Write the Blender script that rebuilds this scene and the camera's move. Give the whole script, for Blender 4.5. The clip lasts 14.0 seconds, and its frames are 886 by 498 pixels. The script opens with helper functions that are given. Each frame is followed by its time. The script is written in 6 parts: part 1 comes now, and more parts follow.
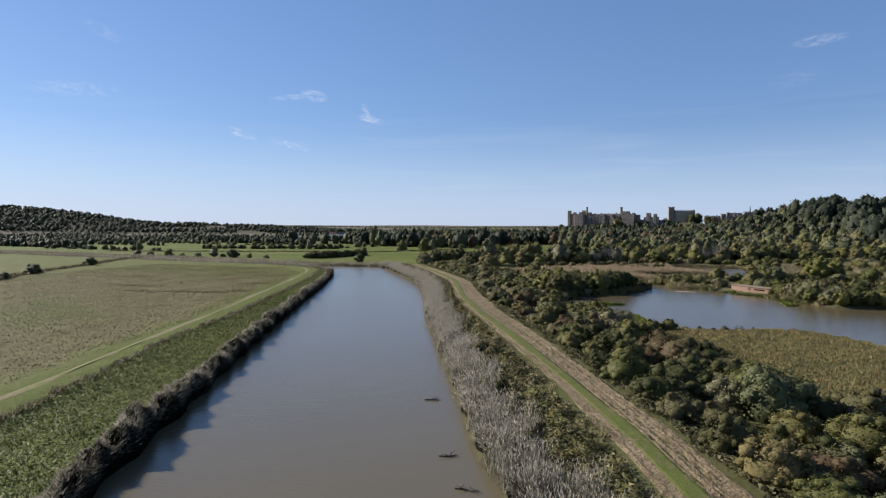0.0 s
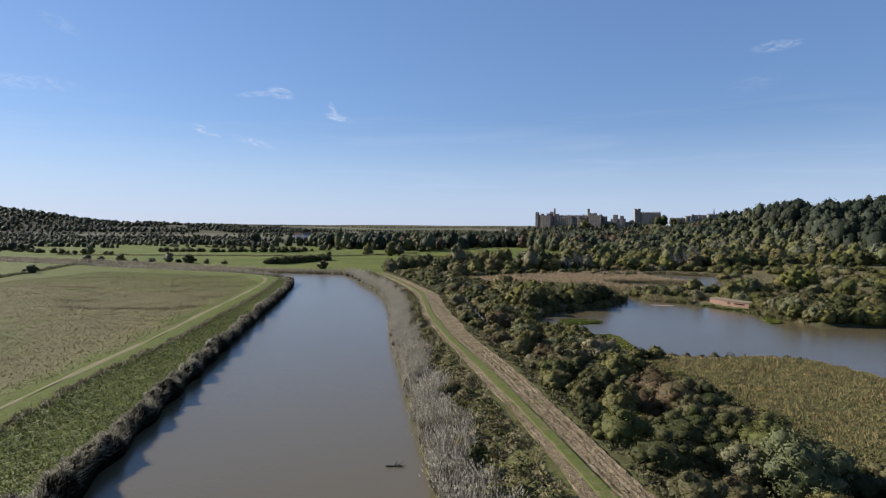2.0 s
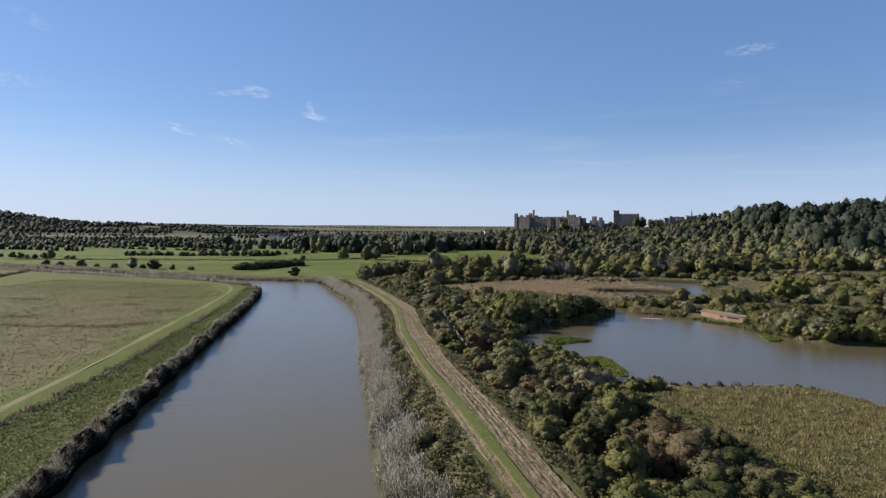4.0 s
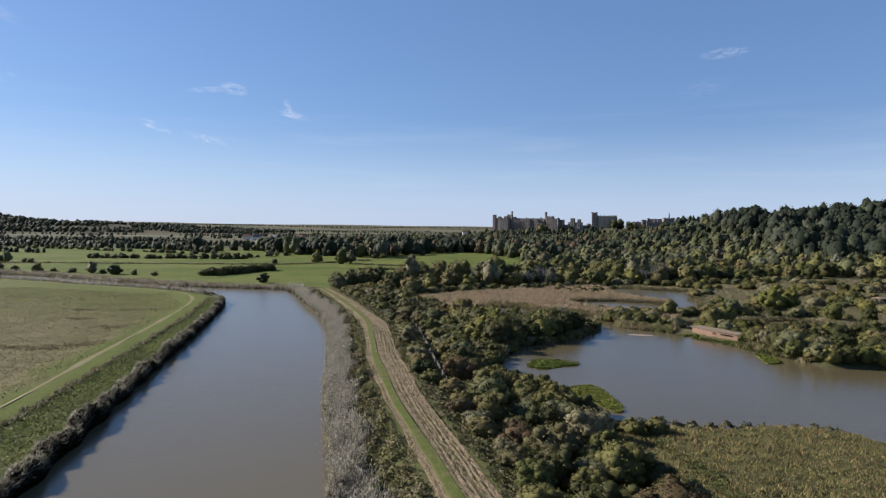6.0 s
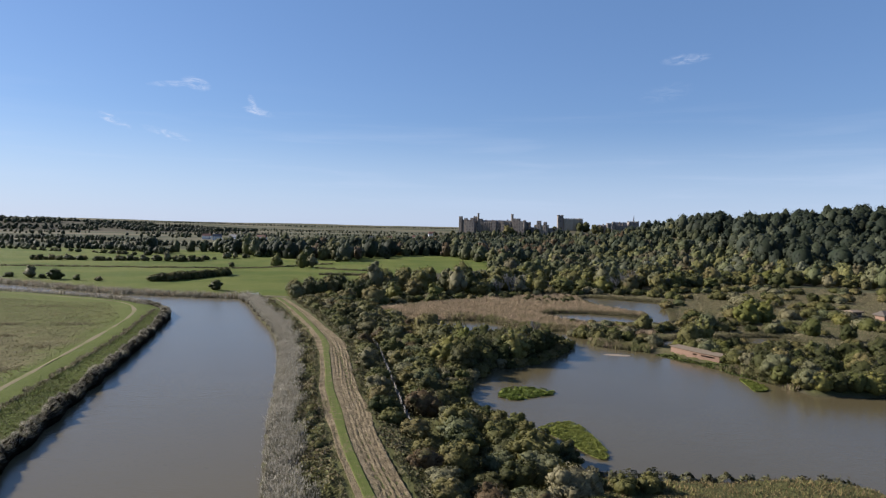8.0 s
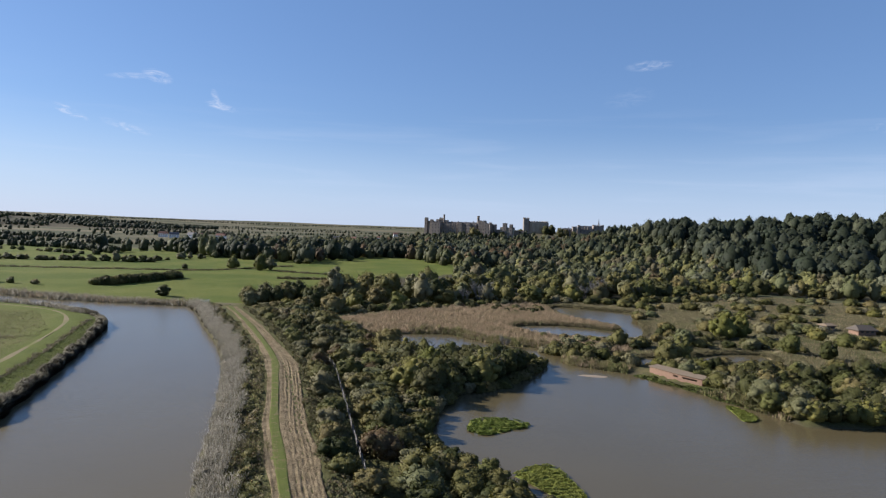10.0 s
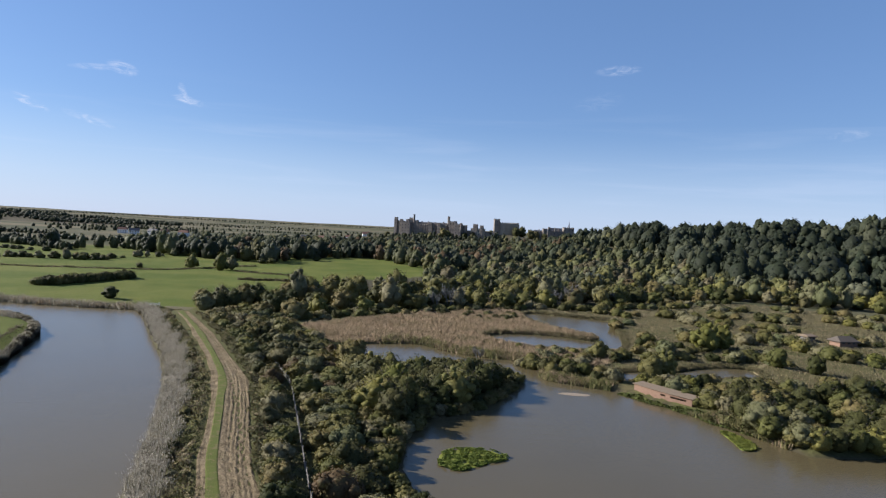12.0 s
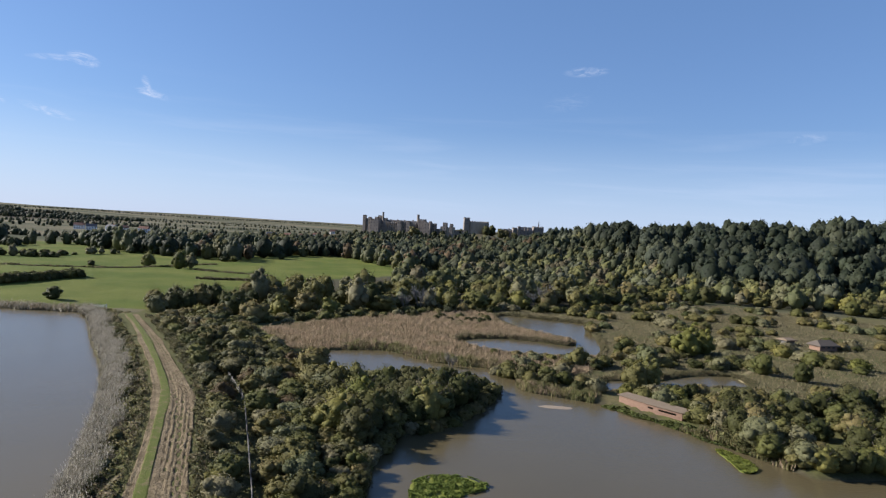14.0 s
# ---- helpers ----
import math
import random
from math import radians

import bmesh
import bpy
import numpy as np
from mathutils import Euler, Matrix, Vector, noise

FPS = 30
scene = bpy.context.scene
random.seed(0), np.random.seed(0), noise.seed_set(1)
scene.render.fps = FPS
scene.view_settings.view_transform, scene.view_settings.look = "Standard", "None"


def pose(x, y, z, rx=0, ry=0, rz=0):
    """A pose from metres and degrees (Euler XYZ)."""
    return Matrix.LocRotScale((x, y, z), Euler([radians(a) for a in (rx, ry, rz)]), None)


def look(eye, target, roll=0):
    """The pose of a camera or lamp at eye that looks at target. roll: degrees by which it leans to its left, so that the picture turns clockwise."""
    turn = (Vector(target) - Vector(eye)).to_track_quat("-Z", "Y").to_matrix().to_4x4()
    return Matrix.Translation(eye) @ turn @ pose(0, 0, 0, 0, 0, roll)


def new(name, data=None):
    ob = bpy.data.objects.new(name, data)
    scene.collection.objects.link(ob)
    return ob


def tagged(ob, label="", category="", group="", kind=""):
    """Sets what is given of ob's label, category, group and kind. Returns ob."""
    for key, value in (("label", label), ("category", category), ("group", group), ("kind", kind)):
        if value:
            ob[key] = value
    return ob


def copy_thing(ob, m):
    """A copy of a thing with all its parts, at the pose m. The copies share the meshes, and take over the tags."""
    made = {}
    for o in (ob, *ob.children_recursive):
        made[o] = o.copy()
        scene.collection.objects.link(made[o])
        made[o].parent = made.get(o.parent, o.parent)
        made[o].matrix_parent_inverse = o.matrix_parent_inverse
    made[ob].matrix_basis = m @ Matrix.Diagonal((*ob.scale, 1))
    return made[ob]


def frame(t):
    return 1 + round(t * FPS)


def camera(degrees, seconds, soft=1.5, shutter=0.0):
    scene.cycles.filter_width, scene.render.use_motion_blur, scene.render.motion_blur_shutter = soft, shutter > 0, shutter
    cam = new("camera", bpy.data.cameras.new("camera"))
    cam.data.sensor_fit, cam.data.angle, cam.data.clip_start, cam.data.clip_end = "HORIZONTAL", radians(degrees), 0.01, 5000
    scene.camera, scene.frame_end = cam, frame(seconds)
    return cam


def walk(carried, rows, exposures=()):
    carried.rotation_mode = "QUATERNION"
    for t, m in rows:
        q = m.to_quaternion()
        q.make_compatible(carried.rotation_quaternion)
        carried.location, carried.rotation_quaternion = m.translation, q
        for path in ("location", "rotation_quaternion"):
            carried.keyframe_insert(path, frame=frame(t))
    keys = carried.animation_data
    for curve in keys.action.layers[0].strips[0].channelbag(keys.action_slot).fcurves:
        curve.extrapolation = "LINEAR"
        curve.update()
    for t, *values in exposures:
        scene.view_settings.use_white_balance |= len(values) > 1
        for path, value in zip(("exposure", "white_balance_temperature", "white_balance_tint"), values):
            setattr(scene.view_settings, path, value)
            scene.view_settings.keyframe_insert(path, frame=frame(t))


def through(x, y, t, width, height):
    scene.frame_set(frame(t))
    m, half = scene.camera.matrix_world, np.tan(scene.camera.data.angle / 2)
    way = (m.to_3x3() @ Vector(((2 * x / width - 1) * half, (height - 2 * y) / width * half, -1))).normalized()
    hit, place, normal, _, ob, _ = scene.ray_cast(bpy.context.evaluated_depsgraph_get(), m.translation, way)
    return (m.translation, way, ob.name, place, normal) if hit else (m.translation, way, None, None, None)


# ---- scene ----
cam = camera(70.0, 14.0, soft=1.2)
PATH = [
    (0, (4.343, -28.718, 18.736), (3.928, -26.763, 18.667), 0.08),
    (0.5, (3.667, -26.104, 19.719), (3.274, -24.144, 19.649), 0.16),
    (1, (3.104, -23.376, 20.513), (2.739, -21.411, 20.443), 0.21),
    (1.5, (2.630, -20.563, 21.178), (2.292, -18.593, 21.108), 0.24),
    (2, (2.223, -17.691, 21.762), (1.909, -15.717, 21.691), 0.26),
    (2.5, (1.867, -14.779, 22.304), (1.573, -12.802, 22.232), 0.27),
    (3, (1.548, -11.842, 22.831), (1.271, -9.863, 22.760), 0.28),
    (5.5, (0.237, 2.965, 25.777), (0.038, 4.954, 25.706), 0.51),
    (6, (0.010, 5.940, 26.444), (-0.168, 7.931, 26.373), 0.61),
    (6.5, (-0.205, 8.924, 27.122), (-0.358, 10.917, 27.051), 0.73),
    (7, (-0.405, 11.921, 27.798), (-0.531, 13.916, 27.727), 0.87),
    (7.5, (-0.585, 14.935, 28.457), (-0.684, 16.932, 28.387), 1.03),
    (8, (-0.744, 17.968, 29.086), (-0.814, 19.966, 29.016), 1.21),
    (10.5, (-1.108, 33.396, 31.317), (-1.043, 35.394, 31.251), 2.29),
    (11, (-1.088, 36.491, 31.524), (-0.999, 38.488, 31.458), 2.52),
    (11.5, (-1.042, 39.557, 31.649), (-0.929, 41.553, 31.586), 2.73),
    (12, (-0.975, 42.571, 31.705), (-0.839, 44.566, 31.642), 2.93),
    (12.5, (-0.897, 45.505, 31.708), (-0.736, 47.497, 31.646), 3.10),
    (13, (-0.820, 48.322, 31.682), (-0.634, 50.313, 31.622), 3.24),
    (13.5, (-0.758, 50.982, 31.663), (-0.547, 52.970, 31.603), 3.34),
    (14, (-0.731, 53.435, 31.694), (-0.497, 55.420, 31.631), 3.38),
]
walk(cam, [(t, look(eye, target, roll)) for t, eye, target, roll in PATH], exposures=[(0, 0.76, 5950, 12), (7, 0.78, 5930, 12), (10, 0.82, 5900, 12), (14, 0.87, 5860, 12)])

# ---- world, sun ----
SUN_AZ = 73.0      # degrees to the left of +y
SUN_EL = 28.0
a, e = radians(SUN_AZ), radians(SUN_EL)
SUN_DIR = Vector((-math.sin(a) * math.cos(e), math.cos(a) * math.cos(e), math.sin(e)))
sun_lamp = bpy.data.lights.new("sun", "SUN")
sun_lamp.energy, sun_lamp.angle, sun_lamp.color = 5.0, radians(0.55), (1.0, 0.9, 0.765)
sun = new("sun", sun_lamp)
sun.matrix_world = look(SUN_DIR * 300, (0, 0, 0))


class Nodes:
    """Short hand for node trees."""

    def __init__(self, tree):
        self.tree = tree
        tree.nodes.clear()

    def add(self, kind, **sets):
        n = self.tree.nodes.new(kind)
        for k, v in sets.items():
            if k == "op":
                n.operation = v
            elif k == "blend":
                n.blend_type = v
            elif k == "dtype":
                n.data_type = v
            elif k == "attr":
                n.attribute_name = v
        return n

    def link(self, a, b):
        self.tree.links.new(a, b)

    def put(self, socket, v):
        if isinstance(v, bpy.types.NodeSocket):
            self.link(v, socket)
        else:
            socket.default_value = v

    def math(self, op, a, b=0.0, c=0.0, clamp=False):
        n = self.add("ShaderNodeMath", op=op)
        n.use_clamp = clamp
        for s, v in zip(n.inputs, (a, b, c)):
            self.put(s, v)
        return n.outputs[0]

    def vec(self, op, a, b=(0, 0, 0)):
        n = self.add("ShaderNodeVectorMath", op=op)
        self.put(n.inputs[0], a)
        self.put(n.inputs[1], b)
        return n.outputs["Value"] if op in ("DOT_PRODUCT", "LENGTH", "DISTANCE") else n.outputs[0]

    def mix(self, f, a, b, blend="MIX"):
        n = self.add("ShaderNodeMixRGB", blend=blend)
        self.put(n.inputs[0], f)
        self.put(n.inputs[1], a if isinstance(a, bpy.types.NodeSocket) else (*a, 1))
        self.put(n.inputs[2], b if isinstance(b, bpy.types.NodeSocket) else (*b, 1))
        return n.outputs[0]

    def noise(self, scale, detail=4.0, rough=0.55, vector=None, distortion=0.0):
        n = self.add("ShaderNodeTexNoise")
        n.inputs["Scale"].default_value, n.inputs["Detail"].default_value = scale, detail
        n.inputs["Roughness"].default_value, n.inputs["Distortion"].default_value = rough, distortion
        if vector is not None:
            self.link(vector, n.inputs["Vector"])
        return n.outputs["Fac"]

    def ramp(self, f, lo, hi, a=0.0, b=1.0):
        n = self.add("ShaderNodeMapRange")
        n.interpolation_type = "SMOOTHSTEP"
        for s, v in zip(n.inputs, (f, lo, hi, a, b)):
            self.put(s, v)
        return n.outputs[0]

    def pos(self, scale=None):
        g = self.add("ShaderNodeNewGeometry").outputs["Position"]
        return self.vec("MULTIPLY", g, scale) if scale else g

    def bump(self, height, strength=0.4, distance=0.1):
        n = self.add("ShaderNodeBump")
        n.inputs["Strength"].default_value, n.inputs["Distance"].default_value = strength, distance
        self.link(height, n.inputs["Height"])
        return n.outputs[0]


def sky_world():
    world = bpy.data.worlds.new("sky")
    scene.world = world
    world.use_nodes = True
    w = Nodes(world.node_tree)
    sky = w.add("ShaderNodeTexSky")
    sky.sky_type = "NISHITA"
    sky.sun_disc = False
    sky.sun_elevation, sky.sun_rotation = radians(SUN_EL), radians(-SUN_AZ)
    sky.altitude, sky.air_density, sky.dust_density, sky.ozone_density = 20, 1.0, 0.15, 3.0
    ray = w.add("ShaderNodeTexCoord").outputs["Generated"]
    sep = w.add("ShaderNodeSeparateXYZ")
    w.link(ray, sep.inputs[0])
    # thin high cloud: a few wisps and faint level streaks low in the sky
    wisps = None
    grain = w.noise(30, 6, 0.6, w.vec("MULTIPLY", ray, (1, 1, 2.6)), 2.0)
    for az, el, wide, tall, lean, amount in CLOUDS:
        az, el, lean = radians(az), radians(el), radians(lean)
        d = Vector((-math.sin(az) * math.cos(el), math.cos(az) * math.cos(el), math.sin(el)))
        right = Vector((math.cos(az), math.sin(az), 0))
        up = right.cross(d)
        u = right * math.cos(lean) + up * math.sin(lean)
        v = up * math.cos(lean) - right * math.sin(lean)
        pu = w.math("DIVIDE", w.vec("DOT_PRODUCT", ray, tuple(u)), radians(wide))
        pv = w.math("DIVIDE", w.vec("DOT_PRODUCT", ray, tuple(v)), radians(tall))
        r2 = w.math("ADD", w.math("MULTIPLY", pu, pu), w.math("MULTIPLY", pv, pv))
        front = w.math("GREATER_THAN", w.vec("DOT_PRODUCT", ray, tuple(d)), 0.5)
        m = w.math("MULTIPLY", w.math("MULTIPLY", w.ramp(r2, 1.0, 0.0), front), amount)
        wisps = m if wisps is None else w.math("MAXIMUM", wisps, m)
    wisps = w.math("MULTIPLY", wisps, w.ramp(grain, 0.36, 0.8))
    level = w.noise(3.0, 5, 0.55, w.vec("MULTIPLY", ray, (1, 1, 14)), 0.4)
    streak = w.math("MULTIPLY", w.ramp(level, 0.48, 0.75), w.math("MULTIPLY", w.ramp(sep.outputs[2], 0.0, 0.05), w.ramp(sep.outputs[2], 0.22, 0.08)))
    cloud = w.math("ADD", wisps, w.math("MULTIPLY", streak, 0.16), clamp=True)
    air = w.mix(w.math("MULTIPLY", w.ramp(sep.outputs[2], 0.62, 0.34), 0.38), w.mix(1.0, sky.outputs[0], (1.0, 0.965, 1.04), "MULTIPLY"), (1.75, 3.2, 5.7))
    col = w.mix(cloud, air, (7.2, 7.4, 8.2))
    # pale haze low over the horizon
    haze = w.math("MULTIPLY", w.ramp(sep.outputs[2], 0.17, 0.0), 0.6)
    col = w.mix(haze, col, (5.6, 6.55, 8.1))
    bg = w.add("ShaderNodeBackground")
    w.link(col, bg.inputs[0])
    bg.inputs[1].default_value = SKY_STRENGTH
    out = w.add("ShaderNodeOutputWorld")
    w.link(bg.outputs[0], out.inputs[0])


SKY_STRENGTH = 0.0615
# azimuth to the left of +y, elevation, half width, half height, lean, amount (degrees)
CLOUDS = [
    (29.5, 7.9, 1.5, 0.42, -22, 1.0),
    (25.7, 7.2, 2.2, 0.36, -14, 0.65),
    (23.4, 11.4, 1.3, 0.62, -12, 0.75),
    (25.2, 11.2, 2.2, 0.3, 6, 0.45),
    (18.4, 9.5, 1.5, 0.4, -10, 0.7),
    (18.9, 10.1, 0.4, 0.9, 18, 0.6),
    (42.0, 10.6, 4.0, 0.7, 2, 0.3),
    (-18.5, 14.2, 2.2, 0.5, 3, 0.4),
    (40.0, 15.1, 2.0, 0.6, -20, 0.2),
    (-17.0, 11.6, 2.4, 0.9, 10, 0.12),
    (-36.0, 8.6, 1.6, 0.5, 5, 0.3),
]
sky_world()


# ---- materials ----
def material(name):
    m = bpy.data.materials.new(name)
    m.use_nodes = True
    return m, Nodes(m.node_tree)


def finish(n, color, rough=0.8, normal=None, specular=0.3, metal=0.0):
    p = n.add("ShaderNodeBsdfPrincipled")
    n.put(p.inputs["Base Color"], color if isinstance(color, bpy.types.NodeSocket) else (*color, 1))
    n.put(p.inputs["Roughness"], rough)
    p.inputs["Specular IOR Level"].default_value = specular
    p.inputs["Metallic"].default_value = metal
    if normal is not None:
        n.link(normal, p.inputs["Normal"])
    out = n.add("ShaderNodeOutputMaterial")
    n.link(p.outputs[0], out.inputs[0])
    return p


def leaf_material(name, dark, light, other=None, share=0.0, through=0.1, tinted=False, fine=5.0, glow=(1.1, 1.15, 0.6)):
    """Leaves: colour varies by plant, by leaf clump and by a coarse noise."""
    m, n = material(name)
    island = n.add("ShaderNodeNewGeometry").outputs["Random Per Island"]
    plant = n.add("ShaderNodeObjectInfo").outputs["Random"]
    patch = n.noise(0.45, 3, 0.6, n.pos())
    f = n.math("ADD", n.math("MULTIPLY", island, 0.22), n.math("MULTIPLY", patch, 0.78), clamp=True)
    col = n.mix(f, dark, light)
    if tinted:
        at = n.add("ShaderNodeAttribute", attr="tint").outputs["Color"]
        col = n.mix(0.8, col, at)
        col = n.mix(1.0, col, n.mix(island, (1.12, 1.12, 1.12), (0.62, 0.63, 0.62)), "MULTIPLY")
    else:
        # each plant a little browner, greyer or greener than the next
        shade = n.mix(plant, (0.72, 0.8, 0.62), (1.3, 1.16, 1.12))
        col = n.mix(1.0, col, shade, "MULTIPLY")
    if other:
        pick = n.ramp(n.math("ADD", n.math("MULTIPLY", patch, 0.6), n.math("MULTIPLY", plant, 0.4)), 0.62 - share * 0.5, 0.74 - share * 0.5)
        col = n.mix(n.math("MULTIPLY", pick, 0.85), col, other)
    leafage = n.noise(fine, 3, 0.7, n.pos())
    col = n.mix(1.0, col, n.mix(n.ramp(leafage, 0.3, 0.7), (0.7, 0.72, 0.7), (1.22, 1.2, 1.16)), "MULTIPLY")
    p = n.add("ShaderNodeBsdfPrincipled")
    n.link(col, p.inputs["Base Color"])
    n.link(n.bump(leafage, 0.6, 0.5 / fine), p.inputs["Normal"])
    p.inputs["Roughness"].default_value = 0.62
    p.inputs["Specular IOR Level"].default_value = 0.1
    t = n.add("ShaderNodeBsdfTranslucent")
    n.link(n.mix(1.0, col, glow, "MULTIPLY"), t.inputs[0])
    mx = n.add("ShaderNodeMixShader")
    mx.inputs[0].default_value = through
    n.link(p.outputs[0], mx.inputs[1])
    n.link(t.outputs[0], mx.inputs[2])
    out = n.add("ShaderNodeOutputMaterial")
    n.link(mx.outputs[0], out.inputs[0])
    return m


LEAF_OLIVE = leaf_material("leaves_olive", (0.049, 0.05, 0.019), (0.181, 0.168, 0.066), (0.168, 0.134, 0.059), 0.05)
LEAF_DARK = leaf_material("leaves_dark", (0.024, 0.028, 0.011), (0.088, 0.09, 0.036))
LEAF_GREY = leaf_material("leaves_grey_willow", (0.071, 0.074, 0.042), (0.218, 0.21, 0.126))
LEAF_RUST = leaf_material("leaves_rust", (0.062, 0.04, 0.026), (0.165, 0.108, 0.066), (0.095, 0.092, 0.04), 0.5)
LEAF_YELLOW = leaf_material("leaves_yellow_green", (0.095, 0.093, 0.028), (0.225, 0.205, 0.068), (0.13, 0.132, 0.045), 0.25)
LEAF_BRIGHT = leaf_material("leaves_bright_green", (0.118, 0.139, 0.029), (0.21, 0.235, 0.059))
LEAF_WOOD = leaf_material("leaves_woodland", (0.029, 0.035, 0.015), (0.092, 0.097, 0.04), tinted=True, through=0.08, fine=1.1)
REED_MAT = leaf_material("reeds", (0.134, 0.118, 0.076), (0.269, 0.235, 0.176), tinted=True, through=0.22, fine=3.0, glow=(1.05, 1.0, 0.85))


def bark_material():
    m, n = material("bark")
    f = n.noise(9, 5, 0.6, n.pos((1, 1, 0.25)))
    finish(n, n.mix(f, (0.042, 0.034, 0.025), (0.143, 0.122, 0.097)), 0.9, n.bump(f, 0.6, 0.03))
    return m


BARK = bark_material()


def ground_material():
    """Meadow, marsh and fields: colours are mixed by what grows where, then broken up at three scales."""
    m, n = material("ground")
    zone = n.add("ShaderNodeAttribute", attr="zone").outputs["Color"]
    sep = n.add("ShaderNodeSeparateColor")
    n.link(zone, sep.inputs[0])
    p = n.pos()
    big = n.noise(0.022, 4, 0.6, p)
    mid = n.noise(0.16, 5, 0.62, p, 0.4)
    fine = n.noise(1.6, 4, 0.7, p)
    grain = n.noise(9, 3, 0.7, p)
    lush = n.mix(mid, (0.077, 0.099, 0.018), (0.122, 0.136, 0.033))
    dry = n.mix(n.ramp(mid, 0.3, 0.7), (0.11, 0.1, 0.042), (0.175, 0.147, 0.074))
    dry = n.mix(n.ramp(n.math("ADD", n.math("MULTIPLY", big, 0.6), n.math("MULTIPLY", mid, 0.4)), 0.48, 0.62), dry, (0.108, 0.118, 0.036))
    mud = n.mix(fine, (0.038, 0.034, 0.021), (0.092, 0.08, 0.05))
    field = n.mix(n.ramp(big, 0.35, 0.65), (0.078, 0.104, 0.017), (0.122, 0.134, 0.03))
    far = n.mix(n.ramp(n.noise(0.004, 4, 0.55, n.pos((0.5, 1.6, 1))), 0.42, 0.58), (0.063, 0.067, 0.035), (0.139, 0.122, 0.076))
    col = n.mix(sep.outputs[1], far, lush)
    col = n.mix(sep.outputs[0], col, dry)
    col = n.mix(sep.outputs[2], col, field)
    alpha = n.add("ShaderNodeAttribute", attr="zone").outputs["Alpha"]
    col = n.mix(alpha, col, mud)
    col = n.mix(1.0, col, n.mix(fine, (0.6, 0.6, 0.58), (1.4, 1.4, 1.38)), "MULTIPLY")
    col = n.mix(1.0, col, n.mix(grain, (0.75, 0.75, 0.72), (1.25, 1.25, 1.25)), "MULTIPLY")
    h = n.math("ADD", n.math("MULTIPLY", fine, 0.7), n.math("MULTIPLY", grain, 0.3))
    finish(n, col, 0.95, n.bump(h, 0.9, 0.35), 0.1)
    return m


def water_material(name, deep, shallow):
    """Silty water: a lit, muddy body under a glossy, finely rippled surface."""
    m, n = material(name)
    p = n.pos((1.0, 1.0, 1.0))
    big = n.noise(0.05, 3, 0.5, p)
    col = n.mix(big, deep, shallow)
    rip = n.noise(2.4, 3, 0.55, n.pos((0.32, 1.6, 1)), 0.4)
    swell = n.noise(0.35, 3, 0.5, n.pos((0.7, 1.2, 1)), 0.3)
    breeze = n.ramp(n.noise(0.03, 2, 0.5, p), 0.4, 0.6, 0.5, 1.0)
    h = n.math("MULTIPLY", n.math("ADD", n.math("MULTIPLY", rip, 0.5), n.math("MULTIPLY", swell, 0.4)), breeze)
    s = finish(n, col, 0.2, n.bump(h, 0.35, 0.12), 0.5)
    s.inputs["IOR"].default_value = 1.33
    return m


def track_material():
    """Rutted pale earth, with straw trodden in."""
    m, n = material("track_earth")
    p = n.pos()
    a_ = n.noise(0.5, 5, 0.65, p)
    b_ = n.noise(5, 4, 0.7, p)
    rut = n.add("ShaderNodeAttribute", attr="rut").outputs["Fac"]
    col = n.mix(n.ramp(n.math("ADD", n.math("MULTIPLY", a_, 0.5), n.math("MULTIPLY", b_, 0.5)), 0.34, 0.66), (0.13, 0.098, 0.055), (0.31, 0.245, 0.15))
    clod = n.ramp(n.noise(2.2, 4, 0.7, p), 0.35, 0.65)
    # colour goes darker with the depth of the rut, broken up by clods
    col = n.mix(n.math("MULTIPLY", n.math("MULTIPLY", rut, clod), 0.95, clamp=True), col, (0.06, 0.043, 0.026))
    # weeds creeping in from the sides
    weed = n.ramp(n.math("ADD", n.math("MULTIPLY", n.noise(0.23, 3, 0.6, p), 0.6), n.math("MULTIPLY", n.noise(3.1, 3, 0.7, p), 0.4)), 0.56, 0.64)
    col = n.mix(n.math("MULTIPLY", weed, 0.6), col, (0.105, 0.105, 0.04))
    finish(n, col, 0.95, n.bump(n.math("ADD", b_, clod), 1.0, 0.16), 0.1)
    return m


def verge_material():
    m, n = material("track_grass")
    p = n.pos()
    a_ = n.noise(0.7, 4, 0.6, p)
    b_ = n.noise(7, 4, 0.7, p)
    col = n.mix(a_, (0.065, 0.082, 0.018), (0.125, 0.14, 0.036))
    bare = n.ramp(n.math("ADD", n.math("MULTIPLY", n.noise(0.9, 4, 0.65, p), 0.55), n.math("MULTIPLY", b_, 0.45)), 0.5, 0.6)
    col = n.mix(bare, col, n.mix(b_, (0.1, 0.08, 0.04), (0.22, 0.175, 0.095)))
    finish(n, col, 0.95, n.bump(b_, 0.9, 0.1), 0.1)
    return m


def stone_material(name, a_, b_, scale=0.25):
    m, n = material(name)
    p = n.pos()
    f = n.noise(scale, 5, 0.65, p)
    g = n.noise(scale * 12, 3, 0.7, p)
    col = n.mix(f, a_, b_)
    col = n.mix(1.0, col, n.mix(g, (0.72, 0.72, 0.72), (1.2, 1.2, 1.2)), "MULTIPLY")
    finish(n, col, 0.9, n.bump(g, 0.5, 0.2), 0.2)
    return m


def plain_material(name, a_, b_, scale=3.0, rough=0.85, stretch=(1, 1, 1)):
    m, n = material(name)
    f = n.noise(scale, 5, 0.65, n.pos(stretch))
    finish(n, n.mix(f, a_, b_), rough, n.bump(f, 0.4, 0.02))
    return m


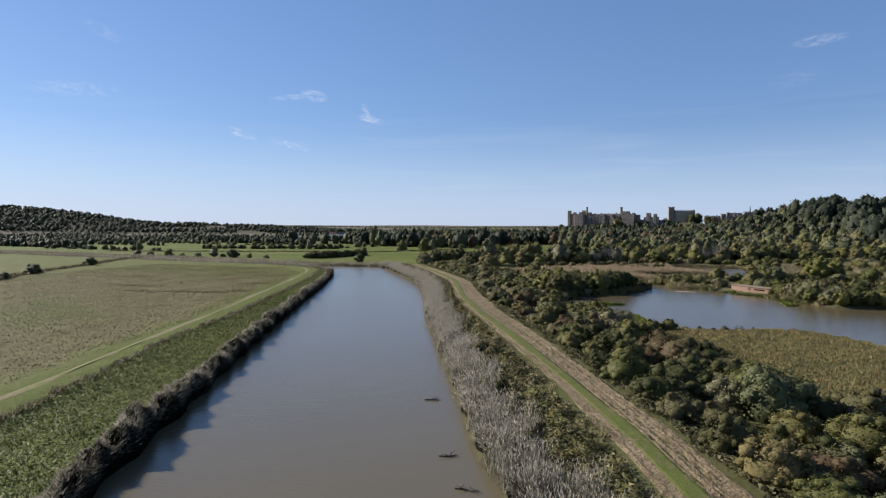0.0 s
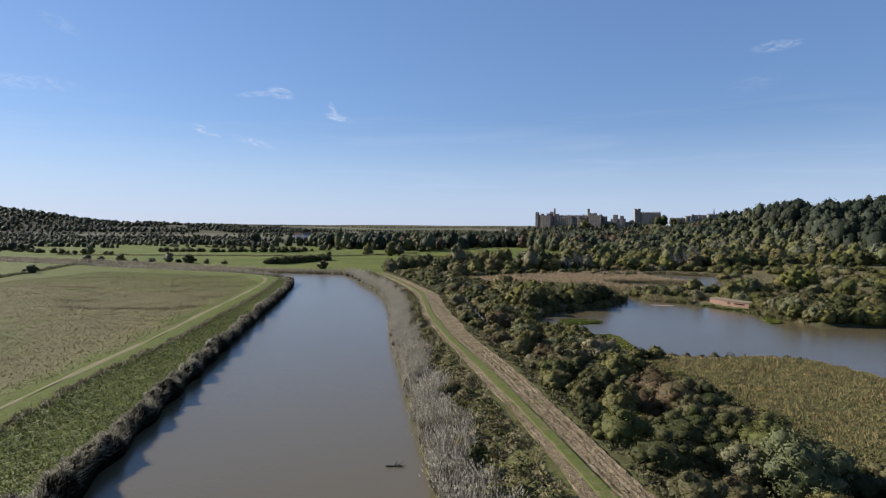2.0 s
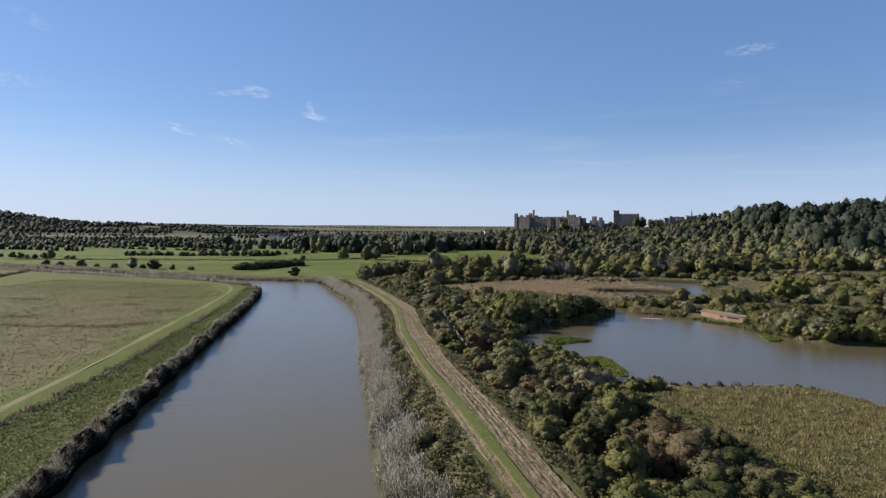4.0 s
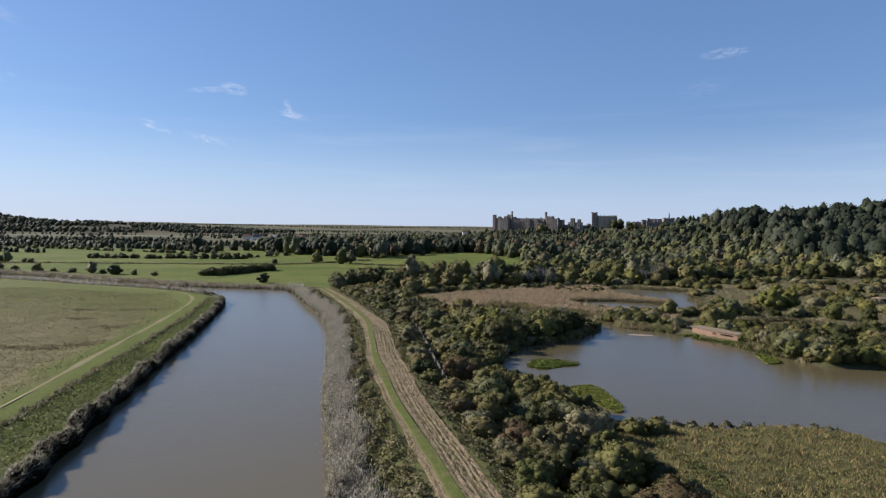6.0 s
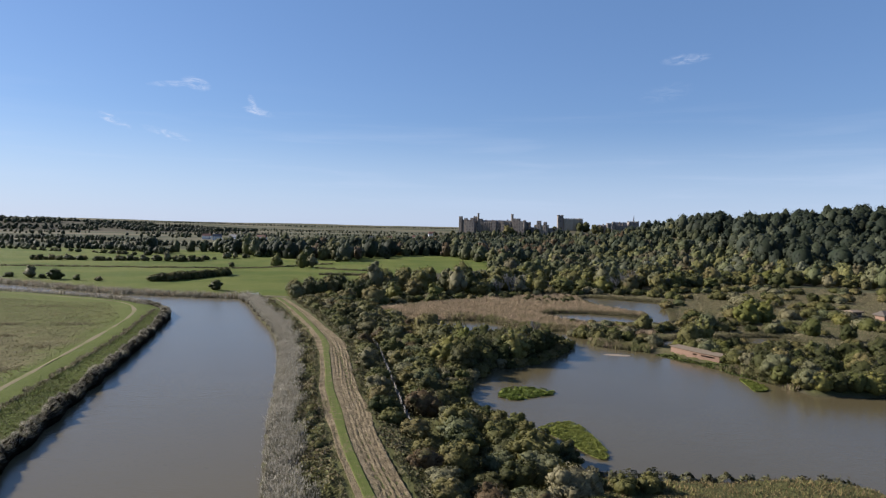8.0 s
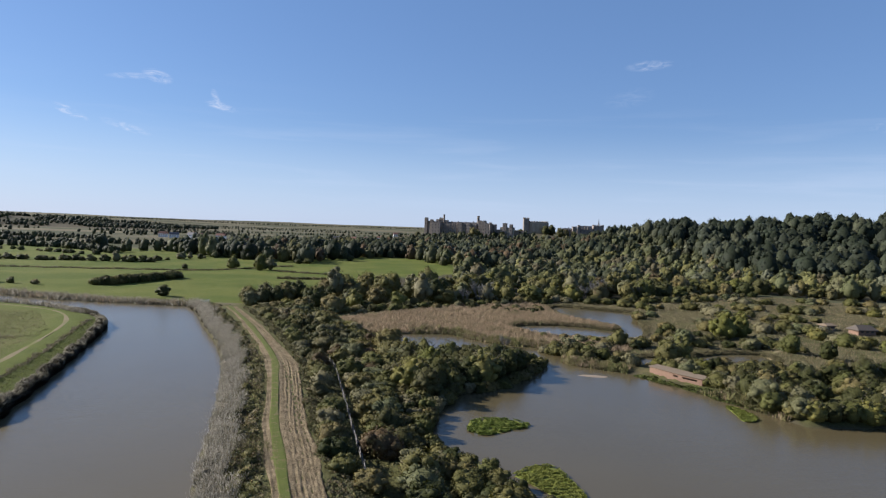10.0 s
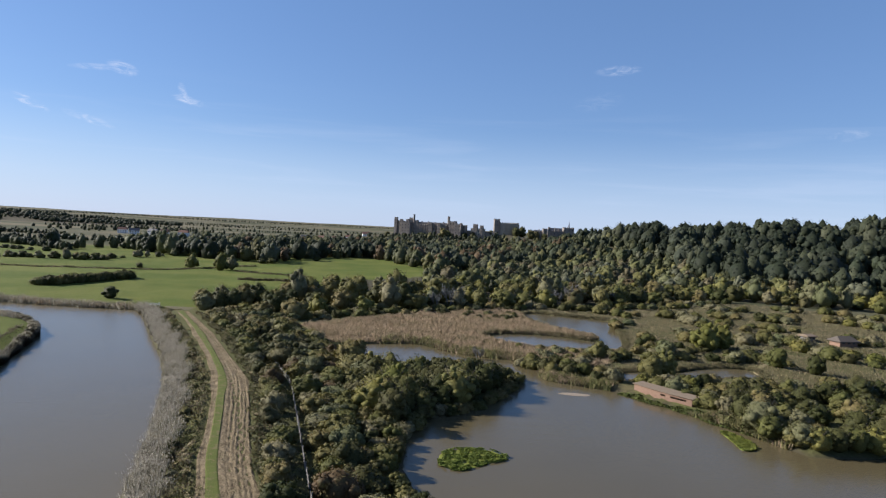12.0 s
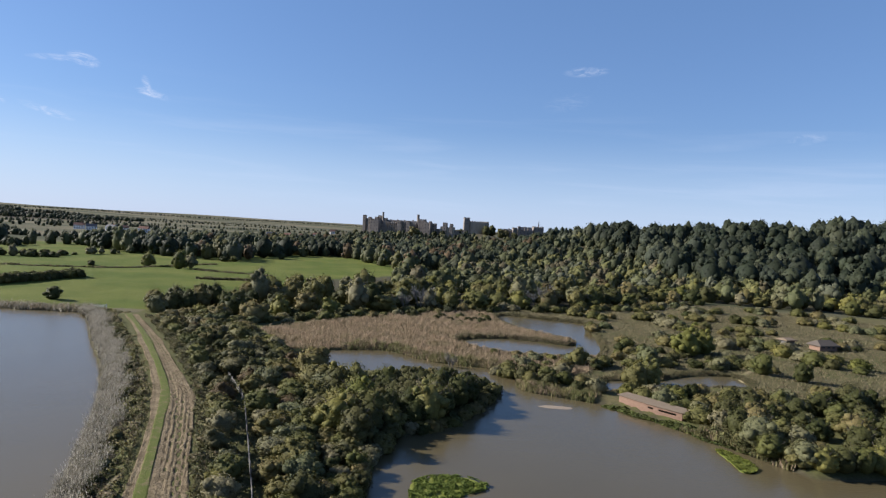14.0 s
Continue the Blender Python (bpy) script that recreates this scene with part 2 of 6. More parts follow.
def worn_path_material():
    """Trodden earth, half grown over with short grass."""
    m, n = material("path_earth")
    p = n.pos()
    a_, b_ = n.noise(0.16, 4, 0.65, p), n.noise(3.0, 4, 0.7, p)
    earth = n.mix(b_, (0.15, 0.125, 0.065), (0.25, 0.205, 0.125))
    grown = n.ramp(n.math("ADD", n.math("MULTIPLY", a_, 0.7), n.math("MULTIPLY", b_, 0.3)), 0.46, 0.66)
    finish(n, n.mix(n.math("MULTIPLY", grown, 0.85), earth, (0.135, 0.15, 0.038)), 0.95, n.bump(b_, 0.7, 0.06), 0.1)
    return m


GROUND = ground_material()
RIVER_WATER = water_material("river_water", (0.105, 0.086, 0.047), (0.124, 0.101, 0.055))
POND_WATER = water_material("pond_water", (0.082, 0.067, 0.035), (0.101, 0.082, 0.043))
TRACK = track_material()
VERGE = verge_material()
PATH_EARTH = worn_path_material()
STONE = stone_material("castle_stone", (0.13, 0.115, 0.1), (0.36, 0.305, 0.25), 0.16)
STONE_PALE = stone_material("keep_stone", (0.26, 0.22, 0.165), (0.48, 0.41, 0.31), 0.2)
GLASS_DARK = plain_material("dark_opening", (0.021, 0.021, 0.024), (0.05, 0.05, 0.055), 2.0, 0.4)
SLATE = plain_material("slate", (0.076, 0.076, 0.084), (0.134, 0.13, 0.134), 1.2, 0.7)
CLADDING = plain_material("red_cladding", (0.15, 0.088, 0.058), (0.3, 0.195, 0.135), 1.3, 0.85, (1, 1, 3))
FELT = plain_material("roof_felt", (0.13, 0.1, 0.065), (0.25, 0.19, 0.13), 1.5)
THATCH = plain_material("thatch", (0.063, 0.052, 0.042), (0.126, 0.105, 0.084), 3.0)
GREY_WOOD = plain_material("weathered_wood", (0.118, 0.112, 0.101), (0.244, 0.231, 0.21), 4.0, 0.9, (1, 1, 5))
WHITE_PAINT = plain_material("white_paint", (0.6, 0.6, 0.58), (0.8, 0.8, 0.78), 3.0, 0.6)
SAND = plain_material("silt", (0.202, 0.16, 0.118), (0.277, 0.227, 0.168), 1.5)
BRICK_RED = plain_material("brick_wall", (0.185, 0.092, 0.067), (0.302, 0.168, 0.118), 1.5)
ROOF_TILE = plain_material("roof_tile", (0.134, 0.071, 0.05), (0.227, 0.126, 0.092), 1.5)

# ---- the plan ----
RIVER_LEFT = [(-3, -75), (-16, -33), (-28.6, 7), (-32, 17), (-37.4, 34.8), (-44.9, 58), (-56.2, 95), (-64.6, 123),
              (-73, 152), (-85, 190), (-92, 209), (-103, 224), (-125, 237), (-165, 252), (-240, 280), (-420, 332), (-800, 417)]
RIVER_RIGHT = [(27, -75), (14.5, -30), (0.2, 13.3), (-3, 20.8), (-8, 37.8), (-17.6, 70), (-27.8, 104.6), (-34, 129),
               (-42.8, 160), (-53, 187), (-65, 212), (-79, 243), (-87, 256), (-104, 257), (-125, 260), (-150, 266), (-230, 298), (-420, 352), (-800, 437)]
TRACK_MID = [(27.5, -40), (19.8, -14), (12.9, 9), (9.5, 22), (6.6, 31.5), (2.6, 45), (-3.6, 65), (-5.9, 72), (-12.7, 92), (-18, 110), (-21, 120),
             (-24.1, 133), (-27.3, 146), (-31.5, 161), (-39.5, 181), (-52.3, 211), (-66, 240)]
PATH_MID = [(-44, -40), (-46, -10), (-51.3, 22.8), (-53.3, 32), (-56.8, 45.6), (-62.3, 68), (-66.8, 88), (-74, 114), (-79, 134), (-87, 164), (-94.5, 190), (-103, 210), (-115, 224), (-135, 233), (-170, 243)]
SEDGE_LINE = [(-41, -10), (-45.5, 17.4), (-47.9, 26), (-50.7, 37.6), (-56.2, 56.3), (-61.2, 82), (-65.5, 99), (-71.8, 123.5), (-82.5, 165), (-93, 198), (-97, 211)]
POND = [(50.4, 78.8), (46, 90), (40.5, 92), (27, 91), (17.5, 90.5), (13.6, 92), (14.2, 98.8), (8.4, 108.5), (3.6, 113), (0, 128), (0.5, 136),
        (4.5, 146.5), (14.2, 155.2), (22, 168), (25.8, 179.5), (19, 185.5), (7, 189), (-4, 189), (-12, 191), (-18, 199), (-16, 207), (-6, 213),
        (5, 214), (14.9, 203.5), (23.5, 198.8), (30, 196.5), (33, 187), (32.6, 177.3), (46.6, 167.8), (53.5, 154.4), (58, 144.8), (61.6, 136.4), (66, 133), (95, 134), (140, 112), (130, 60), (80, 60)]
POOL_BACK = [(24.6, 232), (32, 237), (42, 238), (51, 234.5), (57.5, 230), (61.5, 233), (60.5, 239.5), (52.6, 251.5), (47.5, 266), (48, 284), (53, 290), (66, 283), (78.5, 275), (75, 258), (71.5, 243), (66, 224), (59, 212.5), (46, 211.5), (34, 215), (28, 221.5)]
POOL_SMALL = [(50, 178), (56, 178.5), (62, 180), (74, 184), (84, 183.5), (88, 190), (87, 197), (75, 195), (67, 190), (53, 188)]
POOL_FAR = [(-38, 246), (-31, 246), (-31, 258), (-37, 257)]


def smooth_line(pts, step=2.0):
    """A rounded line through the points, at even steps."""
    p = np.array(pts, float)
    p = np.vstack([2 * p[0] - p[1], p, 2 * p[-1] - p[-2]])
    out = []
    for i in range(1, len(p) - 2):
        a_, b_, c_, d_ = p[i - 1:i + 3]
        k = max(2, int(np.hypot(*(c_ - b_)) / step))
        s = (np.arange(k) / k)[:, None]
        out.append(0.5 * (2 * b_ + (c_ - a_) * s + (2 * a_ - 5 * b_ + 4 * c_ - d_) * s ** 2 + (3 * b_ - a_ - 3 * c_ + d_) * s ** 3))
    return np.vstack(out + [p[-2:-1]])


def line_distance(x, y, line):
    """The distance to a line, and the way along it."""
    best, along, run = np.full(x.shape, 1e9), np.zeros(x.shape), 0.0
    for (ax, ay), (bx, by) in zip(line[:-1], line[1:]):
        dx, dy = bx - ax, by - ay
        ln = dx * dx + dy * dy + 1e-9
        s = np.clip(((x - ax) * dx + (y - ay) * dy) / ln, 0, 1)
        d = np.hypot(x - ax - s * dx, y - ay - s * dy)
        near = d < best
        best, along = np.where(near, d, best), np.where(near, run + s * math.sqrt(ln), along)
        run += math.sqrt(ln)
    return best, along


def inside(x, y, ring):
    r = np.zeros(x.shape, bool)
    n = len(ring)
    for i in range(n):
        (ax, ay), (bx, by) = ring[i], ring[(i + 1) % n]
        hit = ((ay > y) != (by > y)) & (x < (bx - ax) * (y - ay) / (by - ay + 1e-12) + ax)
        r ^= hit
    return r


def signed(x, y, ring):
    """Distance to a ring, negative inside."""
    closed = list(ring) + [ring[0]]
    d, _ = line_distance(x, y, closed)
    return np.where(inside(x, y, ring), -d, d)


def step_up(v, lo, hi):
    s = np.clip((v - lo) / (np.asarray(hi) - lo), 0, 1)
    return s * s * (3 - 2 * s)


def waves(x, y, size, seed):
    """Cheap smooth noise in -1..1, from a few crossed waves."""
    r = np.random.RandomState(seed)
    out = np.zeros(np.shape(x))
    for k in range(7):
        an, ph, f = r.uniform(0, 6.28), r.uniform(0, 6.28), (2 * math.pi / size) * r.uniform(0.6, 1.7)
        out = out + np.sin((np.cos(an) * x + np.sin(an) * y) * f + ph)
    return out / 4.0


RIVER_RING = [tuple(p) for p in smooth_line(RIVER_LEFT, 6)] + [tuple(p) for p in smooth_line(RIVER_RIGHT, 6)[::-1]]
POND_RING = [tuple(p) for p in smooth_line(POND + POND[:1], 4)[:-1]]
BACK_RING = [tuple(p) for p in smooth_line(POOL_BACK + POOL_BACK[:1], 4)[:-1]]
SMALL_RING = [tuple(p) for p in smooth_line(POOL_SMALL + POOL_SMALL[:1], 4)[:-1]]
LEFT_LAND = RIVER_LEFT + [(-3600, 500), (-3600, -500), (-3, -500)]
TRACK_LINE = [tuple(p) for p in smooth_line(TRACK_MID, 5)]
PATH_LINE = [tuple(p) for p in smooth_line(PATH_MID, 6)]
HILL = [(-25, 1050), (60, 1045), (150, 1020), (215, 900), (225, 760), (228, 660), (250, 612), (320, 570), (400, 520), (560, 470), (900, 400), (4000, 300),
        (4000, 3600), (900, 2600), (250, 1400), (100, 1180), (-25, 1120)]
CASTLE_WOOD = [(-280, 560), (-262, 622), (-186, 562), (-140, 520), (-92, 505), (-75, 597), (-26, 640), (30, 480), (120, 560), (200, 565), (212, 700), (200, 860),
               (150, 975), (60, 1012), (-30, 1030), (-60, 900), (-200, 760)]
LEFT_AZ = [10, 18, 21.8, 26.7, 30.9, 35, 37.9, 41, 45, 50, 60]     # degrees to the left of +y
LEFT_RISE = [0, 1, 5, 15, 20, 26, 28, 48, 66, 70, 74]


def terrain(x, y):
    """Height of the ground."""
    x, y = np.asarray(x, float), np.asarray(y, float)
    river = signed(x, y, RIVER_RING)
    pond = np.minimum(np.minimum(signed(x, y, POND_RING), signed(x, y, BACK_RING)), np.minimum(signed(x, y, SMALL_RING), signed(x, y, POOL_FAR)))
    track, _ = line_distance(x, y, TRACK_LINE)
    path, _ = line_distance(x, y, PATH_LINE)
    h = 0.75 + 0.22 * waves(x, y, 26, 3) + 0.12 * waves(x, y, 7, 4)
    left = inside(x, y, LEFT_LAND)
    h = np.where(left, 1.15 + 0.2 * waves(x, y, 30, 5) + 0.1 * waves(x, y, 6, 6), h)
    h = np.maximum(h, 2.45 - 0.32 * np.maximum(track - 4.2, 0))
    h = np.maximum(h, 1.75 - 0.12 * np.maximum(path - 3.0, 0))
    hill = signed(x, y, HILL)
    up = step_up(-hill, np.interp(y, [400, 600, 900], [-210, -150, -95]), 12) * (np.interp(y, [300, 550, 660, 1000], [34, 30, 28, 20]) + 3 * waves(x, y, 170, 8))
    up = up + 13 * np.exp(-((x - 168) ** 2 + (y - 1095) ** 2) / 34 ** 2)
    up = up + 7.0 * step_up(x, 262, 345) * step_up(-hill, -150, 12) * step_up(-y, -1500, -900)
    far = np.hypot(x, y)
    up = up + step_up(far, 1680, 2080) * (1 - step_up(far, 2200, 3000)) * (y > 0) * (np.interp(np.degrees(np.arctan2(-x, y)), LEFT_AZ, LEFT_RISE, right=74) + 2 * waves(x, y, 240, 9) * (x < -600))
    up = up + step_up(far, 3200, 4500) * (27 + 9 * waves(x, y, 1500, 10))
    h = h + up
    bank = np.minimum(river, pond)
    shore = -1.3 + 1.25 * step_up(bank, -2.5, -0.2) + 0.5 * step_up(bank, -0.2, 0.5) + 1.1 * np.clip(bank - 0.4, 0, 1) + 0.55 * np.clip(bank - 1.6, 0, 9000)
    return np.minimum(h, shore)


GRID = {}


def heights(x, y):
    """The built ground's height, between its grid lines."""
    x, y = np.asarray(x, float), np.asarray(y, float)
    xs, ys, Z = GRID["x"], GRID["y"], GRID["z"]
    i = np.clip(np.searchsorted(xs, x) - 1, 0, len(xs) - 2)
    j = np.clip(np.searchsorted(ys, y) - 1, 0, len(ys) - 2)
    u = np.clip((x - xs[i]) / (xs[i + 1] - xs[i]), 0, 1)
    v = np.clip((y - ys[j]) / (ys[j + 1] - ys[j]), 0, 1)
    return (Z[j, i] * (1 - u) + Z[j, i + 1] * u) * (1 - v) + (Z[j + 1, i] * (1 - u) + Z[j + 1, i + 1] * u) * v


# ---- mesh helpers ----
def mesh_of(name, verts, faces, mats, smooth=False):
    """A mesh from arrays; faces are rows of 3 or 4 indices."""
    me = bpy.data.meshes.new(name)
    verts, faces = np.asarray(verts, np.float32), np.asarray(faces, np.int32)
    k = faces.shape[1]
    me.vertices.add(len(verts))
    me.vertices.foreach_set("co", verts.ravel())
    me.loops.add(faces.size)
    me.loops.foreach_set("vertex_index", faces.ravel())
    me.polygons.add(len(faces))
    me.polygons.foreach_set("loop_start", np.arange(0, faces.size, k, dtype=np.int32))
    if smooth:
        me.polygons.foreach_set("use_smooth", np.ones(len(faces), bool))
    me.update(calc_edges=True)
    me.validate()
    for m in mats if isinstance(mats, (list, tuple)) else [mats]:
        me.materials.append(m)
    return me


def turned(v, toward=(-0.3, -1.0, 0.6)):
    """Triangles (count, 3, 3) with their fronts towards the open side of the bank."""
    n = np.cross(v[:, 1] - v[:, 0], v[:, 2] - v[:, 0])
    back = n @ np.array(toward) < 0
    v[back] = v[back][:, [1, 0, 2]]
    return v.reshape(-1, 3)


def soft_normals(me, normals):
    """Leaves take the light of the rounded mass that they cover."""
    n = np.asarray(normals, float)
    n /= np.linalg.norm(n, axis=1)[:, None] + 1e-9
    me.normals_split_custom_set_from_vertices(n.tolist())


def point_colors(me, name, values):
    """Four numbers for each vertex."""
    at = me.attributes.new(name, "FLOAT_COLOR", "POINT")
    at.data.foreach_set("color", np.asarray(values, np.float32).ravel())


def part(name, bm, mat, parent, label=""):
    me = bpy.data.meshes.new(name)
    bm.to_mesh(me)
    bm.free()
    me.materials.append(mat)
    ob = new(name, me)
    ob.parent = parent
    return tagged(ob, label)


def thing(name, label, category, group="", m=None):
    ob = new(name)
    ob.empty_display_size = 0.3
    if m is not None:
        ob.matrix_basis = m
    return tagged(ob, label, category, group)


def add_box(bm, x0, x1, y0, y1, z0, z1, bevel=0.0, turn=0.0):
    r = bmesh.ops.create_cube(bm, size=1)
    m = Matrix.Translation(((x0 + x1) / 2, (y0 + y1) / 2, (z0 + z1) / 2)) @ Matrix.Rotation(turn, 4, "Z") @ Matrix.Diagonal((x1 - x0, y1 - y0, z1 - z0, 1))
    bmesh.ops.transform(bm, matrix=m, verts=r["verts"])
    if bevel:
        edges = {ed for v in r["verts"] for ed in v.link_edges}
        bmesh.ops.bevel(bm, geom=list(edges), offset=bevel, segments=1, affect="EDGES")


def add_tube(bm, a_, b_, ra, rb, sides=7):
    a_, b_ = Vector(a_), Vector(b_)
    r = bmesh.ops.create_cone(bm, segments=sides, radius1=ra, radius2=rb, depth=(b_ - a_).length, cap_ends=True)
    m = Matrix.Translation((a_ + b_) / 2) @ (b_ - a_).to_track_quat("Z", "Y").to_matrix().to_4x4()
    bmesh.ops.transform(bm, matrix=m, verts=r["verts"])


# ---- the ground ----
def spread(lo, hi, fine, far, growth):
    """Grid lines: even in the middle, then wider and wider."""
    mid = list(np.arange(lo, hi + fine / 2, fine))
    out, s = [], fine
    v = mid[-1]
    while v < far:
        s *= growth
        v += s
        out.append(min(v, far))
    back, s, v = [], fine, mid[0]
    while v > -far:
        s *= growth
        v -= s
        back.append(max(v, -far))
    return np.array(back[::-1] + mid + out)


def build_ground():
    xs, ys = spread(-115, 80, 1.5, 3500, 1.07), spread(-20, 265, 1.5, 4950, 1.05)
    ys = ys[ys > -400]
    X, Y = np.meshgrid(xs, ys)
    Z = terrain(X, Y)
    GRID.update(x=xs, y=ys, z=Z)
    nx, ny = len(xs), len(ys)
    v = np.stack([X.ravel(), Y.ravel(), Z.ravel()], 1)
    i = np.arange(nx * ny).reshape(ny, nx)
    f = np.stack([i[:-1, :-1].ravel(), i[:-1, 1:].ravel(), i[1:, 1:].ravel(), i[1:, :-1].ravel()], 1)
    me = mesh_of("ground", v, f, GROUND, True)
    x, y = v[:, 0], v[:, 1]
    river, track = signed(x, y, RIVER_RING), line_distance(x, y, TRACK_LINE)[0]
    path = line_distance(x, y, PATH_LINE)[0]
    left = inside(x, y, LEFT_LAND)
    meadow = left & (y < np.interp(x, [-800, -420, -240], [420, 340, 300]))
    beyond = np.where(x < np.interp(y, [p[1] for p in PATH_LINE], [p[0] for p in PATH_LINE]), path, -path)
    dry = np.where(meadow, step_up(beyond + 2.5 * waves(x, y, 18, 14), 0.5, 7) * (0.3 + 0.7 * step_up(-y + 14 * waves(x, y, 40, 15), -205, -150)), 0.0)
    lush = np.where(meadow, 1.0, 0.0)
    marsh = (y < 330) & ~meadow & (x > -70)
    dry = np.where(marsh, np.where((y > 168) & (x > 20), 0.92, 0.5), dry)
    lush_cut = np.where(marsh, 0.35, 0.0)
    lush = np.where(marsh, 1.0, lush)
    fields = (~meadow) & (y > np.interp(x, [-700, -240, -88, -60], [440, 300, 262, 262])) & (x < np.interp(y, [262, 300, 390, 470, 640], [-66, -58, -26, 34, 0])) & (y < 640) & (x > -650)
    field = np.where(fields, 1.0, 0.0)
    bank = signed(x, y, POND_RING)
    mud = np.where((np.minimum(river, bank) < 0.5), 1.0, 0.0)
    # leaf litter under the woods
    hill = signed(x, y, HILL)
    wooded = ((hill < 120) & (x > -60)) | (inside(x, y, CASTLE_WOOD)) | (inside(x, y, [(-30, 330), (10, 300), (84, 315), (178, 371), (330, 330), (330, 600), (0, 600)]))
    away = np.hypot(x, y)
    wooded |= (away > 1700) & (away < 2300) & (np.arctan2(-x, y) > radians(20)) & (y > 0)
    mud = np.where(wooded & (field < 0.5), 0.85, np.maximum(mud, lush_cut))
    point_colors(me, "zone", np.stack([dry, lush, field, mud], 1))
    tagged(new("ground", me), "flat river meadows, marsh and low wooded hills", "ground", kind="structure")


def build_water(name, ring, mat, label, grow=1.2, z=0.0):
    """A level sheet that runs a little way in under the banks."""
    c = np.array(ring)
    nxt, prv = np.roll(c, -1, 0), np.roll(c, 1, 0)
    t = nxt - prv
    nrm = np.stack([t[:, 1], -t[:, 0]], 1) / (np.hypot(t[:, 0], t[:, 1])[:, None] + 1e-9)
    area = np.sum(c[:, 0] * nxt[:, 1] - nxt[:, 0] * c[:, 1])
    c = c + nrm * grow * (1 if area > 0 else -1)
    bm = bmesh.new()
    face = bm.faces.new([bm.verts.new((*p, z)) for p in c])
    bmesh.ops.triangulate(bm, faces=[face])
    for q in bm.faces:
        if q.normal.z < 0:
            q.normal_flip()
    me = bpy.data.meshes.new(name)
    bm.to_mesh(me)
    bm.free()
    me.materials.append(mat)
    tagged(new(name, me), label, "water", kind="structure")


def strip(name, line, offsets, lift, mat, label, category, rut=None, wobble=0.0, parent=None, across=None):
    """A band that follows a line on the ground: offsets across it, lift(offset, along) above the ground."""
    p = np.array(line)
    t = np.gradient(p, axis=0)
    t /= np.hypot(t[:, 0], t[:, 1])[:, None]
    nrm = np.stack([t[:, 1], -t[:, 0]], 1)
    off = np.array(offsets)
    run = np.r_[0, np.cumsum(np.hypot(*np.diff(p, axis=0).T))]
    O, R = np.meshgrid(off, run)
    shift = wobble * (np.sin(R * 0.13) + 0.6 * np.sin(R * 0.37 + 1.3)) * np.where((O == off[0]) | (O == off[-1]), np.sign(O - off.mean()) * 1.0, 0.0)
    wide = O if across is None else across(O, p[:, 1][:, None] + 0 * O)
    Q = p[:, None, :] + nrm[:, None, :] * (wide + shift)[:, :, None]
    Z = heights(Q[..., 0], Q[..., 1]) + lift(O, R)
    ny, nx = O.shape
    i = np.arange(nx * ny).reshape(ny, nx)
    f = np.stack([i[:-1, :-1].ravel(), i[:-1, 1:].ravel(), i[1:, 1:].ravel(), i[1:, :-1].ravel()], 1)
    me = mesh_of(name, np.stack([Q[..., 0].ravel(), Q[..., 1].ravel(), Z.ravel()], 1), f, mat, True)
    if rut is not None:
        at = me.attributes.new("rut", "FLOAT", "POINT")
        at.data.foreach_set("value", rut(O, R).astype(np.float32).ravel())
    ob = new(name, me)
    if parent:
        ob.parent = parent
        return tagged(ob, label)
    return tagged(ob, label, category, kind="structure")


build_ground()
build_water("river", RIVER_RING, RIVER_WATER, "wide silty brown river with fine ripples")
build_water("pond", POND_RING, POND_WATER, "calm silty brown lagoon between reeds and bushes")
build_water("pool_back", BACK_RING, POND_WATER, "narrow pool winding through the reed bed")
build_water("pool_small", SMALL_RING, POND_WATER, "small pool among willows behind the hide")
build_water("pool_far", POOL_FAR, POND_WATER, "small pool behind the bushes")


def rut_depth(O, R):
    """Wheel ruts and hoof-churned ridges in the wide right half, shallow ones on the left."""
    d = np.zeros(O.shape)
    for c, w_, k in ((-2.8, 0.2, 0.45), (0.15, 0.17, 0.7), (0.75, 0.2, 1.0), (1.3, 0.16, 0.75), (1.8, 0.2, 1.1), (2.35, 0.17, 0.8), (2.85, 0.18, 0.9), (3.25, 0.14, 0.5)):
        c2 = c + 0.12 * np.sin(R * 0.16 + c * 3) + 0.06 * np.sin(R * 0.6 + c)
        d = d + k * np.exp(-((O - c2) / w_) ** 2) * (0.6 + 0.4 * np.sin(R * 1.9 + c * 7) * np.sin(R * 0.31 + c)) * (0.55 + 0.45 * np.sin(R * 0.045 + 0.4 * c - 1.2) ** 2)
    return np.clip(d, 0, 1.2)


TRACK_FINE = [tuple(p) for p in smooth_line(TRACK_MID, 0.5)]
TRACK_Y = [9, 31, 65, 92, 120, 146, 165, 181, 211, 238]
TRACK_LEFT = [2.35, 2.6, 2.6, 2.9, 3.0, 2.8, 2.8, 2.35, 2.0, 1.6]
TRACK_RIGHT = [2.5, 2.75, 2.75, 2.9, 3.1, 3.2, 2.9, 2.5, 2.1, 1.6]
STRIP_AT = [-0.75, -0.65, -1.1, -1.45, -1.4, -1.35, -0.9, -0.55, -0.5, -0.5]


def track_across(O, Y):
    """From a place across the full-width track (-3.3 to 3.6) to metres where it is wider or narrower."""
    return np.where(O < 0, O / 3.3 * np.interp(Y, TRACK_Y, TRACK_LEFT), O / 3.6 * np.interp(Y, TRACK_Y, TRACK_RIGHT))


def strip_across(O, Y):
    return O + 1.4 + np.interp(Y, TRACK_Y, STRIP_AT)


